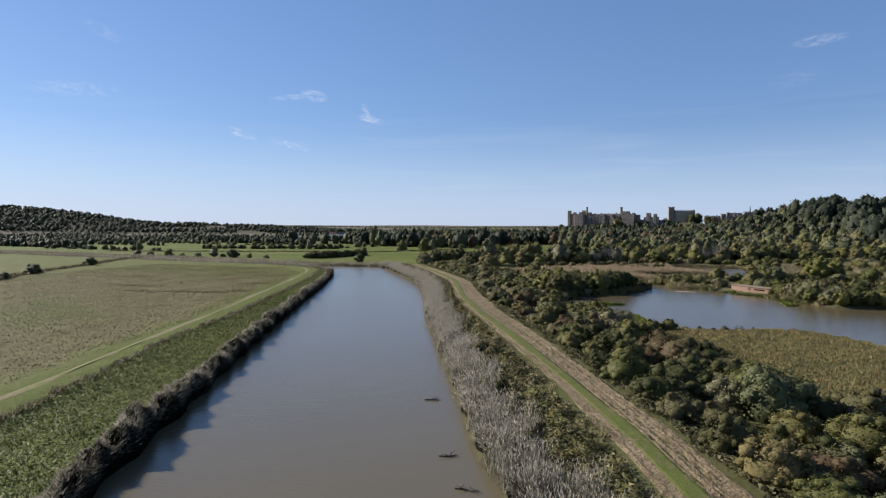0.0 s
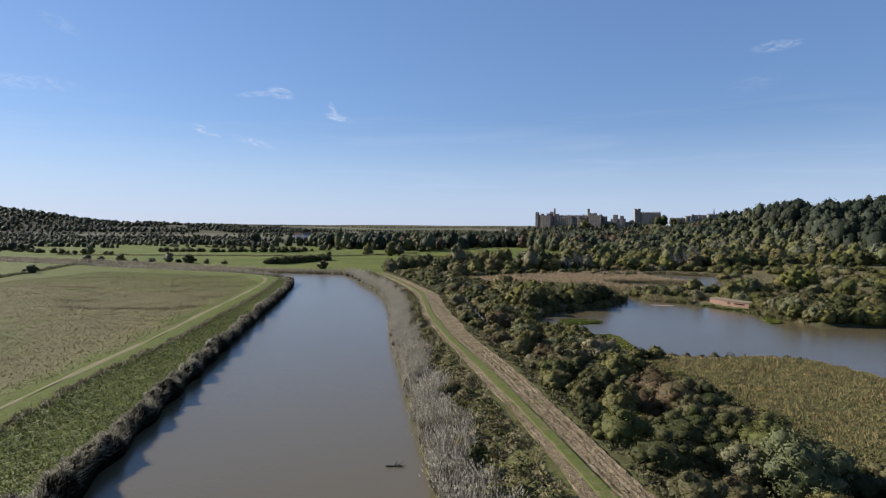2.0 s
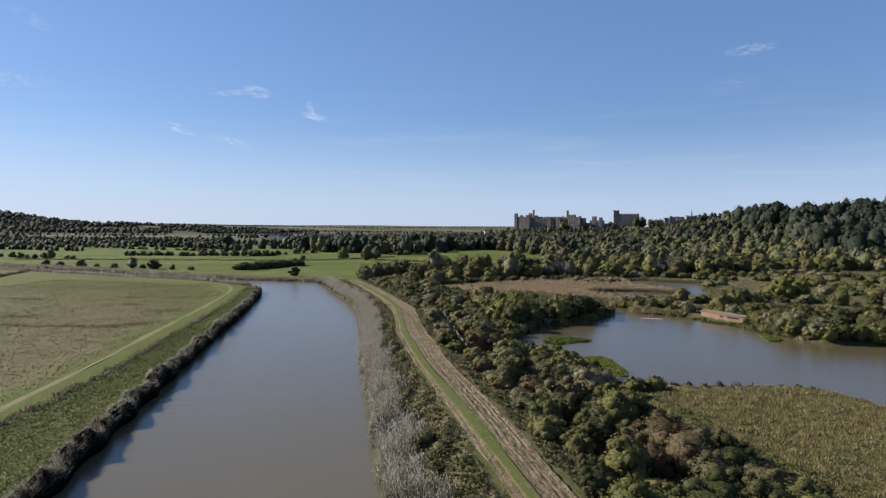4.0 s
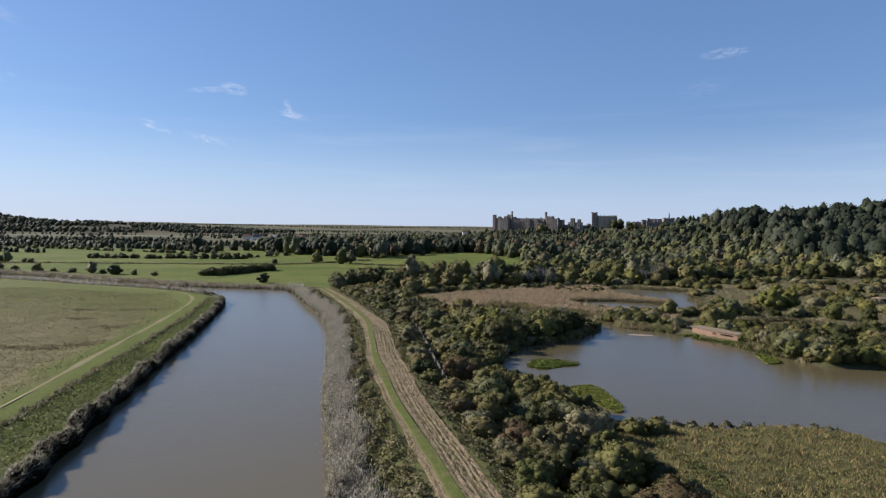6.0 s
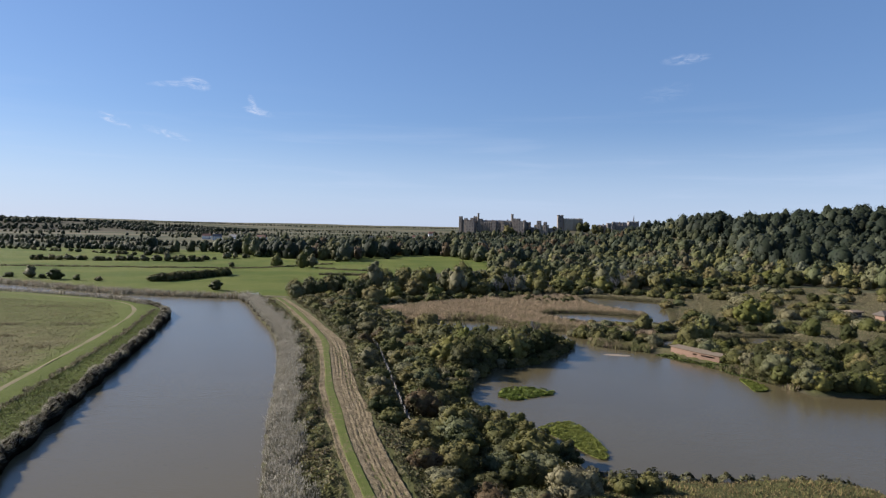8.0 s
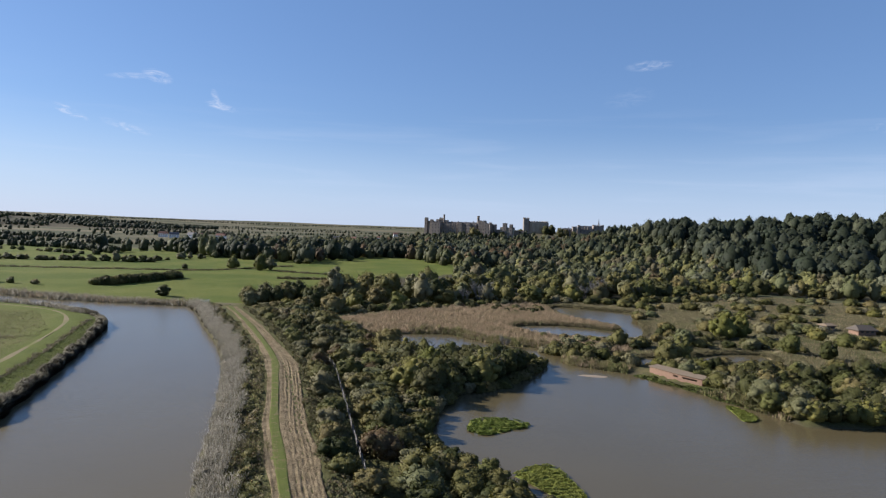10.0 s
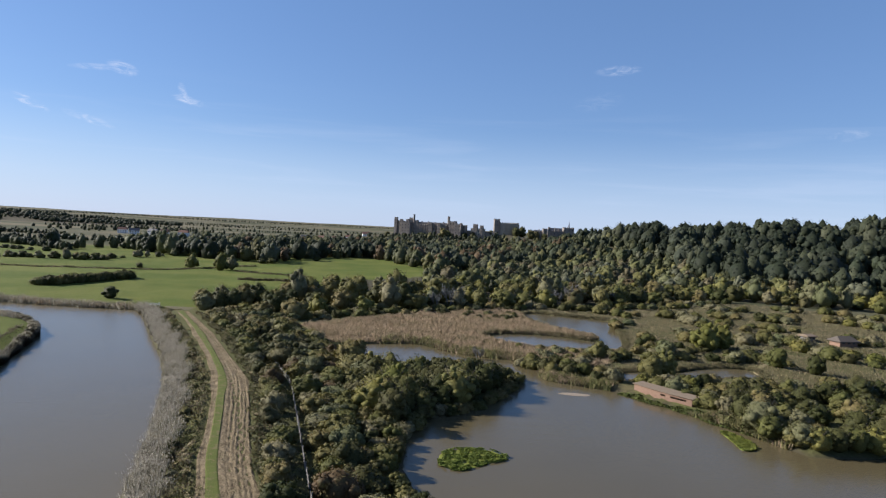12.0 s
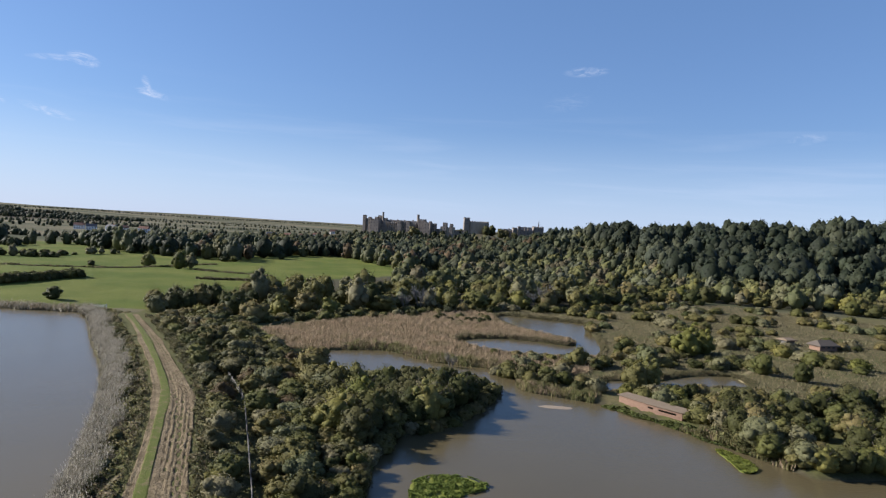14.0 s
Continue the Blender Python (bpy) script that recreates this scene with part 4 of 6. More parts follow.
# big trees round the castle
for x, y, s, k, t in ((-22, 1040, 1.1, "dark", 0.9), (66, 1030, 1.75, "olive", 0.95), (73, 1036, 1.5, "olive", 0.85), (28, 1026, 1.0, "dark", 0.85), (6, 1030, 1.0, "dark", 0.8), (100, 1040, 1.3, "dark", 0.9), (112, 1035, 1.3, "dark", 1.0), (128, 1045, 1.4, "dark", 0.9),
                      (142, 1040, 1.5, "dark", 1.0), (186, 1062, 1.7, "dark", 1.0), (197, 1068, 1.8, "dark", 1.1), (208, 1050, 1.6, "dark", 1.1), (220, 1062, 1.5, "rust", 1.1), (232, 1056, 1.5, "dark", 1.0),
                      (268, 1060, 1.6, "dark", 1.0), (296, 1062, 1.9, "dark", 1.1), (310, 1050, 1.7, "dark", 1.1), (35, 1030, 0.9, "dark", 0.8), (150, 1062, 1.0, "dark", 0.8)):
    TREES[k][0].place(x, y, s, y, t)

# small bushes between the reeds and the track
BANK_BUSH = [(1.2, 13.3), (-1.4, 20.8), (-6.6, 37.8), (-14.4, 70), (-24.7, 104.6), (-31.5, 129), (-40, 160), (-49.5, 186), (-61, 212), (-72, 231)]
rs = np.random.RandomState(117)
for (ax, ay), (bx, by) in zip(BANK_BUSH[:-1], BANK_BUSH[1:]):
    for k in range(int((by - ay) / 3.2)):
        s = rs.uniform()
        x, y = ax + (bx - ax) * s + rs.uniform(1.0, 3.6), ay + (by - ay) * s
        if line_distance(np.array([x]), np.array([y]), TRACK_LINE)[0][0] > 4.6:
            SHRUBS_LOW[("dark", "olive", "dark", "grey")[rs.randint(4)]][0].place(x, y, rs.uniform(0.3, 0.62), rs.uniform(0, 6), rs.uniform(0.7, 1.0))

# lone trees and hedges in the fields
for x, y, s, k, t in ((-103.5, 276, 0.62, "dark", 0.8), (-106, 424, 1.0, "olive", 1.15), (-101, 429, 0.9, "grey", 0.8), (-126, 434, 0.95, "yellow", 1.05), (-67, 558, 0.7, "dark", 0.8),
                      (-92, 502, 0.8, "olive", 0.5), (-149, 415, 0.5, "dark", 0.7), (-178, 545, 1.2, "grey", 1.1), (-188, 556, 1.4, "grey", 1.1), (-98, 498, 0.7, "dark", 0.6)):
    TREES[k][0].place(x, y, s, y, t)
for k in range(34):
    SHRUBS_LOW["dark" if k % 3 else "olive"][0].place(-146 + 17 * k / 34 + (k % 4) * 0.9, 308 + 46 * k / 34, 1.5 + 0.5 * ((k * 7) % 5) / 5, k * 1.7, 0.85)
HEDGES = [((-275, 325), (-165, 302), 9.5), ((-300, 440), (-185, 464), 3.4), ((-200, 462), (-165, 560), 7.0), ((-430, 420), (-290, 380), 9.0),
          ((-640, 566), (-430, 590), 9.0), ((-430, 590), (-250, 520), 8.0), ((-560, 470), (-430, 440), 10.0)]
rs = np.random.RandomState(17)
for (ax, ay), (bx, by), gap in HEDGES:
    n = int(math.hypot(bx - ax, by - ay) / gap)
    for k in range(n):
        s = (k + rs.uniform(0, 0.8)) / n
        kind = TREES[("dark", "dark", "olive", "olive", "grey")[rs.randint(5)]][0]
        kind.place(ax + (bx - ax) * s + rs.normal(0, 1.5), ay + (by - ay) * s + rs.normal(0, 1.5), rs.uniform(0.36, 0.8), rs.uniform(0, 6), rs.uniform(0.55, 0.9), 0.4)
for x, y, s in ((-199, 175, 0.62), (-195, 170, 0.5), (-204, 181, 0.42), (-214, 221, 0.62), (-184, 148, 0.45), (-180, 140, 0.4), (-226, 245, 0.3), (-238, 280, 0.5), (-241, 290, 0.42), (-219, 230, 0.3)):
    TREES["dark"][0].place(x, y, s, x, 0.75, 0.5)


# ---- the far woods, joined ----
def wood(name, rings, gap, seed, size, tints, label, leaves=56, leaf=1.2, keep=None, tries=30000, lumps=4, slim=(0.75, 1.15), scale=None):
    """Many trees in one mesh: each a few leafy masses, with a colour and an outline of its own."""
    rs = np.random.RandomState(seed)
    protos = [crown_arrays(rs, crown_lumps(rs, 0.46, 0.04, 1.0, lumps, (0.0, 0.3, 0.9)[k % 3]), leaves, leaf * 0.1, small_blob(), 0.97, 1.2, 0.25) for k in range(9)]
    V, F, N, T, off = [], [], [], [], 0
    for ring in rings:
        P = scatter(ring, gap, seed + 1, tries, keep=keep)
        Z = heights(P[:, 0], P[:, 1])
        for (x, y), z in zip(P, Z):
            v, f, nrm = protos[rs.randint(9)]
            h = rs.uniform(*size) * (1.0 if scale is None else scale(x, y))
            w_ = h * rs.uniform(*slim)
            an = rs.uniform(0, 6.28)
            c, s = math.cos(an), math.sin(an)
            V.append(np.stack([(v[:, 0] * c - v[:, 1] * s) * w_ + x, (v[:, 0] * s + v[:, 1] * c) * w_ + y, v[:, 2] * h + z - 0.5], 1))
            N.append(np.stack([nrm[:, 0] * c - nrm[:, 1] * s, nrm[:, 0] * s + nrm[:, 1] * c, nrm[:, 2]], 1))
            F.append(f + off)
            off += len(v)
            t = np.array(tints[rs.choice(len(tints))]) * rs.uniform(0.82, 1.18)
            T.append(np.tile([*t, 1], (len(v), 1)))
    me = mesh_of(name, np.vstack(V), np.vstack(F), LEAF_WOOD, True)
    soft_normals(me, np.vstack(N))
    point_colors(me, "tint", np.vstack(T))
    return tagged(new(name, me), label, "woodland", kind="stuff")


# blue is raised in the dark tint, putting some distance haze into its colour
DARK_T, OLIVE_T, RUST_T, GREY_T = (0.034, 0.042, 0.025), (0.088, 0.092, 0.042), (0.12, 0.078, 0.045), (0.105, 0.11, 0.072)
CARR_MIX = [(0.13, 0.132, 0.054), (0.115, 0.118, 0.056), (0.18, 0.166, 0.058), (0.135, 0.137, 0.09), (0.06, 0.066, 0.034), (0.145, 0.12, 0.07), (0.15, 0.146, 0.056), (0.085, 0.09, 0.044)]
DARK_MIX = [DARK_T, DARK_T, DARK_T, DARK_T, OLIVE_T, OLIVE_T]
wood("carr_wood", [[(14, 345), (60, 362), (120, 392), (180, 402), (250, 382), (330, 352), (480, 330), (480, 360), (250, 404), (215, 520), (240, 600), (120, 560), (62, 468), (36, 425), (14, 385)]],
     8.2, 31, (6.5, 14.5), CARR_MIX, "mixed autumn woodland behind the marsh, green, yellow and brown", 230, 0.52, lumps=8, slim=(0.8, 1.25))
# the hillside tints hold the same bluish haze in their leaf colour
wood("hanger_wood", [[(520, 345), (250, 400), (205, 450), (215, 560), (205, 700), (195, 860), (260, 1000), (330, 1000), (330, 700), (330, 640), (420, 560), (600, 500), (760, 470), (760, 330)]],
     11.0, 33, (14, 26), [(0.023, 0.031, 0.021), (0.03, 0.038, 0.025), (0.021, 0.028, 0.02), (0.048, 0.055, 0.034), (0.075, 0.08, 0.05), (0.04, 0.048, 0.036)], "dense dark green woodland on the hillside", 210, 0.5, lumps=7, slim=(0.7, 1.05), scale=lambda x, y: np.interp(y, [600, 760, 900], [1.0, 0.8, 0.5]))
wood("castle_wood", [CASTLE_WOOD],
     10.8, 35, (10, 20), [OLIVE_T, (0.1, 0.1, 0.05), (0.13, 0.12, 0.05), RUST_T, GREY_T, DARK_T, DARK_T, DARK_T, DARK_T, OLIVE_T, (0.055, 0.062, 0.034)], "tall mixed woodland below the castle in autumn colours", 130, 0.55, lumps=7, slim=(0.7, 1.05), scale=lambda x, y: np.interp(x, [130, 200], [1.0, 0.75]),
     keep=lambda x, y: (signed(x, y, HILL) > np.where(x < 140, 50, -5)))
wood("plain_trees", [[(-1500, 1000), (-500, 640), (-260, 640), (-200, 760), (-40, 1050), (60, 1400), (-400, 1500), (-900, 1300)]],
     13.0, 37, (5, 10), DARK_MIX + [OLIVE_T], "dark hedgerow trees across the far meadows", 50, 1.2, lumps=3, keep=lambda x, y: waves(x * 0.16, y, 75, 36) > 0.7)
round_about = lambda az, far: (-far * math.sin(radians(az)), far * math.cos(radians(az)))
wood("left_hill_wood", [[round_about(az, 1760) for az in range(56, 18, -2)] + [round_about(az, 2120) for az in range(18, 57, 2)]],
     12.5, 39, (7, 14), [DARK_T, DARK_T, DARK_T, OLIVE_T], "dark wooded hill beyond the meadows", 36, 1.25, lumps=3, slim=(0.9, 1.5),
     keep=lambda x, y: (np.arctan2(-x, y) > radians(38.5)) | (waves(x, y, 190, 48) > -0.15))
wood("castle_slope_bushes", [[(-30, 1005), (60, 1000), (150, 975), (160, 1010), (60, 1052), (-25, 1052)]],
     7.0, 43, (4.5, 8), DARK_MIX, "dark scrub on the slope below the castle walls", 60, 1.0, lumps=3)
hedge = lambda ax, ay, bx, by, w_: [(ax, ay - w_), (bx, by - w_), (bx, by + w_), (ax, ay + w_)]
wood("far_hedges", [hedge(-760, 655, -285, 610, 5), hedge(-1000, 800, -300, 730, 7), hedge(-620, 560, -380, 505, 4), hedge(-900, 700, -520, 660, 5), hedge(-1100, 960, -420, 860, 9), hedge(-560, 470, -400, 430, 4), hedge(-360, 640, -260, 560, 12)],
     6.5, 45, (3.5, 9), DARK_MIX, "dense dark hedges between the far fields", 50, 1.2, lumps=3)
wood("plain_hedges", [hedge(-1500, 1560, -120, 1680, 12), hedge(-900, 2150, 100, 2250, 14), hedge(-1800, 2500, -300, 2700, 18), hedge(-700, 1350, -350, 1330, 12), hedge(-1300, 1250, -800, 1330, 10)],
     12.0, 47, (4, 9), DARK_MIX, "dark hedges on the distant plain", 20, 1.9, lumps=2)
wood("horizon_wood", [[(-3200, 2900), (-1500, 3600), (500, 4000), (900, 4000), (900, 4150), (-1500, 3750), (-3200, 3050)]],
     16.0, 41, (4, 10), [DARK_T], "distant line of woods along the horizon", 10, 2.8, lumps=1)


# ---- reeds and grasses ----
def blades(name, P, height, width, tints, label, seed, plume=0.0, lean=0.25, plume_tint=(0.42, 0.378, 0.319), category="reeds", base=None, tuft=0.0):
    """Upright stems at the places P (x, y): a tapering blade each, with a feathery head where plume > 0."""
    rs = np.random.RandomState(seed)
    P = np.asarray(P)
    n = len(P)
    z = heights(P[:, 0], P[:, 1]) if base is None else np.full(n, base)
    z = np.maximum(z, -0.15) - 0.05
    patch = 1 + 0.45 * waves(P[:, 0], P[:, 1], 3.4, seed) + 0.2 * waves(P[:, 0], P[:, 1], 11, seed + 1)
    h = height * patch.clip(0.45, 1.6) * rs.uniform(0.75, 1.2, n)
    an = rs.uniform(0, 6.283, n)
    side = np.stack([np.cos(an), np.sin(an), np.zeros(n)], 1)
    tilt = np.stack([rs.normal(0.25, 1, n) * lean, rs.normal(-0.1, 1, n) * lean, np.zeros(n)], 1) * h[:, None]
    root = np.stack([P[:, 0], P[:, 1], z], 1)
    top = root + tilt + np.stack([np.zeros(n), np.zeros(n), h], 1)
    w = width * rs.uniform(0.7, 1.4, n)[:, None]
    V = [turned(np.stack([root - side * w * 0.6, root + side * w * 0.6, top], 1))]
    F = [np.arange(n * 3).reshape(-1, 3)]
    drift = 0.5 + 0.5 * waves(P[:, 0], P[:, 1], 14, seed + 5) + 0.3 * waves(P[:, 0], P[:, 1], 4, seed + 6)
    tint = np.array(tints)[((0.4 * drift + 0.6 * rs.uniform(0, 1, n)).clip(0, 0.999) * len(tints)).astype(int)] * rs.uniform(0.75, 1.25, (n, 1)) * (0.6 + 0.5 * patch[:, None].clip(0, 1.5))
    T = [np.repeat(np.c_[tint, np.ones(n)], 3, 0)]
    if plume > 0:
        k = np.nonzero(rs.uniform(0, 1, n) < 0.75)[0]
        m = len(k)
        c = top[k] + tilt[k] * 0.06
        a2 = rs.uniform(0, 6.283, m)
        s2 = np.stack([np.cos(a2), np.sin(a2), np.zeros(m)], 1) * plume * 0.14
        up = np.stack([tilt[k, 0] * 0.12, tilt[k, 1] * 0.12, np.full(m, plume)], 1)
        V.append(turned(np.stack([c - up * 0.7 - s2, c - up * 0.5 + s2, c + up * 0.5], 1)))
        F.append(np.arange(m * 3).reshape(-1, 3) + n * 3)
        T.append(np.repeat(np.c_[np.array(plume_tint) * rs.uniform(0.75, 1.25, (m, 1)), np.ones(m)], 3, 0))
    me = mesh_of(name, np.vstack(V), np.vstack(F), REED_MAT)
    count = sum(len(f) for f in F)
    soft_normals(me, np.repeat(np.array([-0.2, -0.2, 0.8]) + rs.normal(0, 0.35, (count, 3)), 3, 0))
    point_colors(me, "tint", np.vstack(T))
    return tagged(new(name, me), label, category, kind="stuff")


def along(line, n, lo, hi, seed, shape=None, clump=0.0):
    """Random places beside a line, between two distances to its right (negative: left)."""
    rs = np.random.RandomState(seed)
    p = np.array(line)
    seg = np.hypot(*np.diff(p, axis=0).T)
    run = np.r_[0, np.cumsum(seg)]
    s = rs.uniform(0, run[-1], n)
    k = np.clip(np.searchsorted(run, s) - 1, 0, len(seg) - 1)
    f = (s - run[k]) / seg[k]
    q = p[k] + (p[k + 1] - p[k]) * f[:, None]
    t = (p[k + 1] - p[k]) / seg[k][:, None]
    edge = 1 + 0.22 * np.sin(s * 0.35) + 0.16 * np.sin(s * 0.9 + 1)
    fringe = lo + 0.35 * np.sin(s * 0.55 + 2) + 0.25 * np.sin(s * 1.3)
    o = fringe + (hi * edge - fringe) * rs.uniform(0, 1, n)
    return q + np.stack([t[:, 1], -t[:, 0]], 1) * o[:, None]


def within(ring, n, seed, keep=None):
    rs = np.random.RandomState(seed)
    r = np.array(ring)
    P = rs.uniform(r.min(0), r.max(0), (n, 2))
    P = P[inside(P[:, 0], P[:, 1], ring)]
    return P if keep is None else P[keep(P[:, 0], P[:, 1])]


def leafy(name, P, high, size, tints, label, seed, category="undergrowth", mound=3.0):
    """Low tangled plants: leaf clumps heaped over the ground."""
    rs = np.random.RandomState(seed)
    P = np.asarray(P)
    n = len(P)
    top = high * (0.55 + 0.55 * waves(P[:, 0], P[:, 1], mound, seed) + 0.2 * waves(P[:, 0], P[:, 1], mound * 3, seed + 1)).clip(0.06, 1.4)
    z = np.maximum(heights(P[:, 0], P[:, 1]), -0.05) + top * rs.uniform(0.35, 1.0, n)
    nrm = np.tile([0, 0, 1.0], (n, 1)) + rs.normal(0, 0.5, (n, 3))
    v, f = cards(rs, np.stack([P[:, 0], P[:, 1], z], 1), nrm, size, 1.5)
    me = mesh_of(name, v, f, REED_MAT)
    e_ = 0.4     # slope of the mounds, for the light on them
    gx = (waves(P[:, 0] + e_, P[:, 1], mound, seed) - waves(P[:, 0] - e_, P[:, 1], mound, seed)) * 0.55 * high / (2 * e_)
    gy = (waves(P[:, 0], P[:, 1] + e_, mound, seed) - waves(P[:, 0], P[:, 1] - e_, mound, seed)) * 0.55 * high / (2 * e_)
    soft_normals(me, np.repeat(np.stack([-gx, -gy, np.ones(n)], 1) + rs.normal(0, 0.28, (n, 3)), 3, 0))
    drift = 0.5 + 0.5 * waves(P[:, 0], P[:, 1], 17, seed + 5) + 0.3 * waves(P[:, 0], P[:, 1], 5, seed + 6)
    tint = np.array(tints)[((0.45 * drift + 0.55 * rs.uniform(0, 1, n)).clip(0, 0.999) * len(tints)).astype(int)] * rs.uniform(0.72, 1.28, (n, 1))
    point_colors(me, "tint", np.repeat(np.c_[tint, np.ones(n)], 3, 0))
    return tagged(new(name, me), label, category, kind="stuff")


SILVER = [(0.19, 0.175, 0.13), (0.27, 0.25, 0.205), (0.31, 0.29, 0.25), (0.15, 0.135, 0.09), (0.12, 0.115, 0.055)]
STRAW = [(0.311, 0.223, 0.147), (0.361, 0.269, 0.181), (0.26, 0.189, 0.118), (0.202, 0.168, 0.088)]
GREEN = [(0.109, 0.126, 0.032), (0.139, 0.147, 0.042), (0.168, 0.164, 0.055), (0.193, 0.168, 0.071)]
BROWN_GREEN = [(0.218, 0.155, 0.063), (0.176, 0.164, 0.052), (0.244, 0.172, 0.076), (0.16, 0.164, 0.046)]
off_track = lambda P: P[line_distance(P[:, 0], P[:, 1], TRACK_LINE)[0] > 3.7]
right_bank = smooth_line(RIVER_RIGHT[1:13], 4)
left_bank = smooth_line(RIVER_LEFT[1:13], 4)
far_bank = smooth_line(RIVER_RIGHT[12:19], 4)
near_bank = smooth_line(RIVER_LEFT[11:16], 4)
blades("bank_reeds", along(right_bank, 60000, 0.2, 3.9, 51), 1.7, 0.034, SILVER, "tall silvery-grey reeds with feathery heads along the bank", 52, 0.26, 0.22, (0.37, 0.345, 0.3))
blades("far_reeds", along(far_bank, 34000, -0.4, 4.6, 53), 1.35, 0.12, SILVER + STRAW[:2], "pale reeds lining the bend of the river", 54, 0.4, 0.25, (0.252, 0.223, 0.193))
blades("bend_reeds", along(near_bank, 12000, -4.0, 0.2, 55), 1.3, 0.12, SILVER, "pale reeds on the inner bank past the bend", 56, 0.35, 0.25)


def reed_mound(name, line, lo, hi, high, n, length, width, tints, label, seed, bias=1.0):
    """A rounded mass of leaning reeds along a bank: a dense core, coloured dark for the shade inside, and blades that
    bristle out of it.
    """
    rs = np.random.RandomState(seed)
    p = np.array(line)
    t = np.gradient(p, axis=0)
    t /= np.hypot(t[:, 0], t[:, 1])[:, None]
    right = np.stack([t[:, 1], -t[:, 0]], 1)
    run = np.r_[0, np.cumsum(np.hypot(*np.diff(p, axis=0).T))]

    knots, fine_knots = np.arange(0, run[-1] + 9, 6.5), np.arange(0, run[-1] + 4, 1.7)
    coarse, bumps = rs.uniform(0.66, 1.25, len(knots)), rs.uniform(0.68, 1.3, len(fine_knots))

    def surface(s, phi, k):
        """Place on the mound, s along it and phi across (0 the land side, pi the water's)."""
        q = np.stack([np.interp(s, run, p[:, 0]), np.interp(s, run, p[:, 1])], -1)
        r = np.stack([np.interp(s, run, right[:, 0]), np.interp(s, run, right[:, 1])], -1)
        swell = np.interp(s, knots, coarse) * np.interp(s, fine_knots, bumps) + 0.13 * np.sin(s * 1.7 + phi * 5) * np.sin(phi)
        out = (lo + hi) / 2 + (hi - lo) / 2 * k * -np.cos(phi) * (0.75 + 0.25 * swell) + 0.3 * np.sin(s * 0.6 + 2)
        up = 0.2 + (high - 0.2) * k * swell * np.sin(phi) ** 0.5
        xy = q + r * out[..., None]
        return np.concatenate([xy, up[..., None]], -1), r

    S, PHI = np.meshgrid(np.arange(0, run[-1], 0.7), np.linspace(0.0, math.pi, 9))
    C, _ = surface(S, PHI, 0.86)
    C[..., 2] = np.where((PHI < 0.01) | (PHI > 3.13), -0.1, C[..., 2] + rs.uniform(-0.12, 0.12, S.shape))
    ny, nx = S.shape
    i = np.arange(nx * ny).reshape(ny, nx)
    a_, b_, c_, d_ = i[:-1, :-1].ravel(), i[:-1, 1:].ravel(), i[1:, 1:].ravel(), i[1:, :-1].ravel()
    F = [np.stack([a_, b_, c_], 1), np.stack([a_, c_, d_], 1)]
    # inner shade painted in: the core has under a third of the blades' tint
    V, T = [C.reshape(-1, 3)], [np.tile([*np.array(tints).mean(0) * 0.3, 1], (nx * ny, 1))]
    s = run[-1] * rs.uniform(0, 1, n) ** bias
    phi = np.arccos(rs.uniform(-1, 1, n))
    root, r = surface(s, phi, 0.84)
    lean = np.concatenate([r * (-np.cos(phi) * 0.7 + rs.normal(0, 0.3, n))[:, None], (0.35 + 0.5 * np.sin(phi) + rs.normal(0, 0.2, n))[:, None]], 1)
    lean[:, :2] += rs.normal(0, 0.3, (n, 2))
    side = rs.normal(0, 1, (n, 3))
    side /= np.linalg.norm(side, axis=1)[:, None]
    ln = length * rs.uniform(0.6, 1.4, n)[:, None]
    w_ = width * rs.uniform(0.6, 1.4, n)[:, None]
    V.append(turned(np.stack([root - side * w_, root + side * w_, root + lean * ln], 1)))
    F.append(np.arange(n * 3).reshape(-1, 3) + nx * ny)
    clump = 0.75 + 0.3 * np.sin(s * 0.8 + 3 * np.sin(s * 0.21)) + 0.12 * rs.normal(0, 1, n)
    T.append(np.repeat(np.c_[np.array(tints)[rs.choice(len(tints), n)] * clump[:, None].clip(0.4, 1.3), np.ones(n)], 3, 0))
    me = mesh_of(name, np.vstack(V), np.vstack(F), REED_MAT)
    face_out = np.concatenate([r * (-0.45 * np.cos(phi))[:, None], (0.55 + 0.45 * np.sin(phi))[:, None]], 1)
    core_out = np.stack([np.zeros(nx * ny), np.zeros(nx * ny), np.ones(nx * ny)], 1)
    soft_normals(me, np.vstack([core_out, np.repeat(face_out + rs.normal(0, 0.3, (n, 3)), 3, 0)]))
    point_colors(me, "tint", np.vstack(T))
    return tagged(new(name, me), label, "reeds", kind="stuff")


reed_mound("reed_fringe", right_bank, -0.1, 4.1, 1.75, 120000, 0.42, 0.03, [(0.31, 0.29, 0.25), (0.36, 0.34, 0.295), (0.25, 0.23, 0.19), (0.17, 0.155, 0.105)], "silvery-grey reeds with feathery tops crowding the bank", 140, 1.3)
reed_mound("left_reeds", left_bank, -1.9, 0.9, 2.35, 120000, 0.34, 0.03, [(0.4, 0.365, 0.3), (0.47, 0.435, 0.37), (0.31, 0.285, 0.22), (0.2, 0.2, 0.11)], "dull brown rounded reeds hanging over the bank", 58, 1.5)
leafy("bank_undergrowth", off_track(along(right_bank, 80000, 2.6, 9.5, 59)), 0.9, 0.22, GREEN + [(0.067, 0.076, 0.025), (0.168, 0.134, 0.076), (0.21, 0.176, 0.118), (0.134, 0.101, 0.05)], "low bramble and nettles between reeds and track", 60)
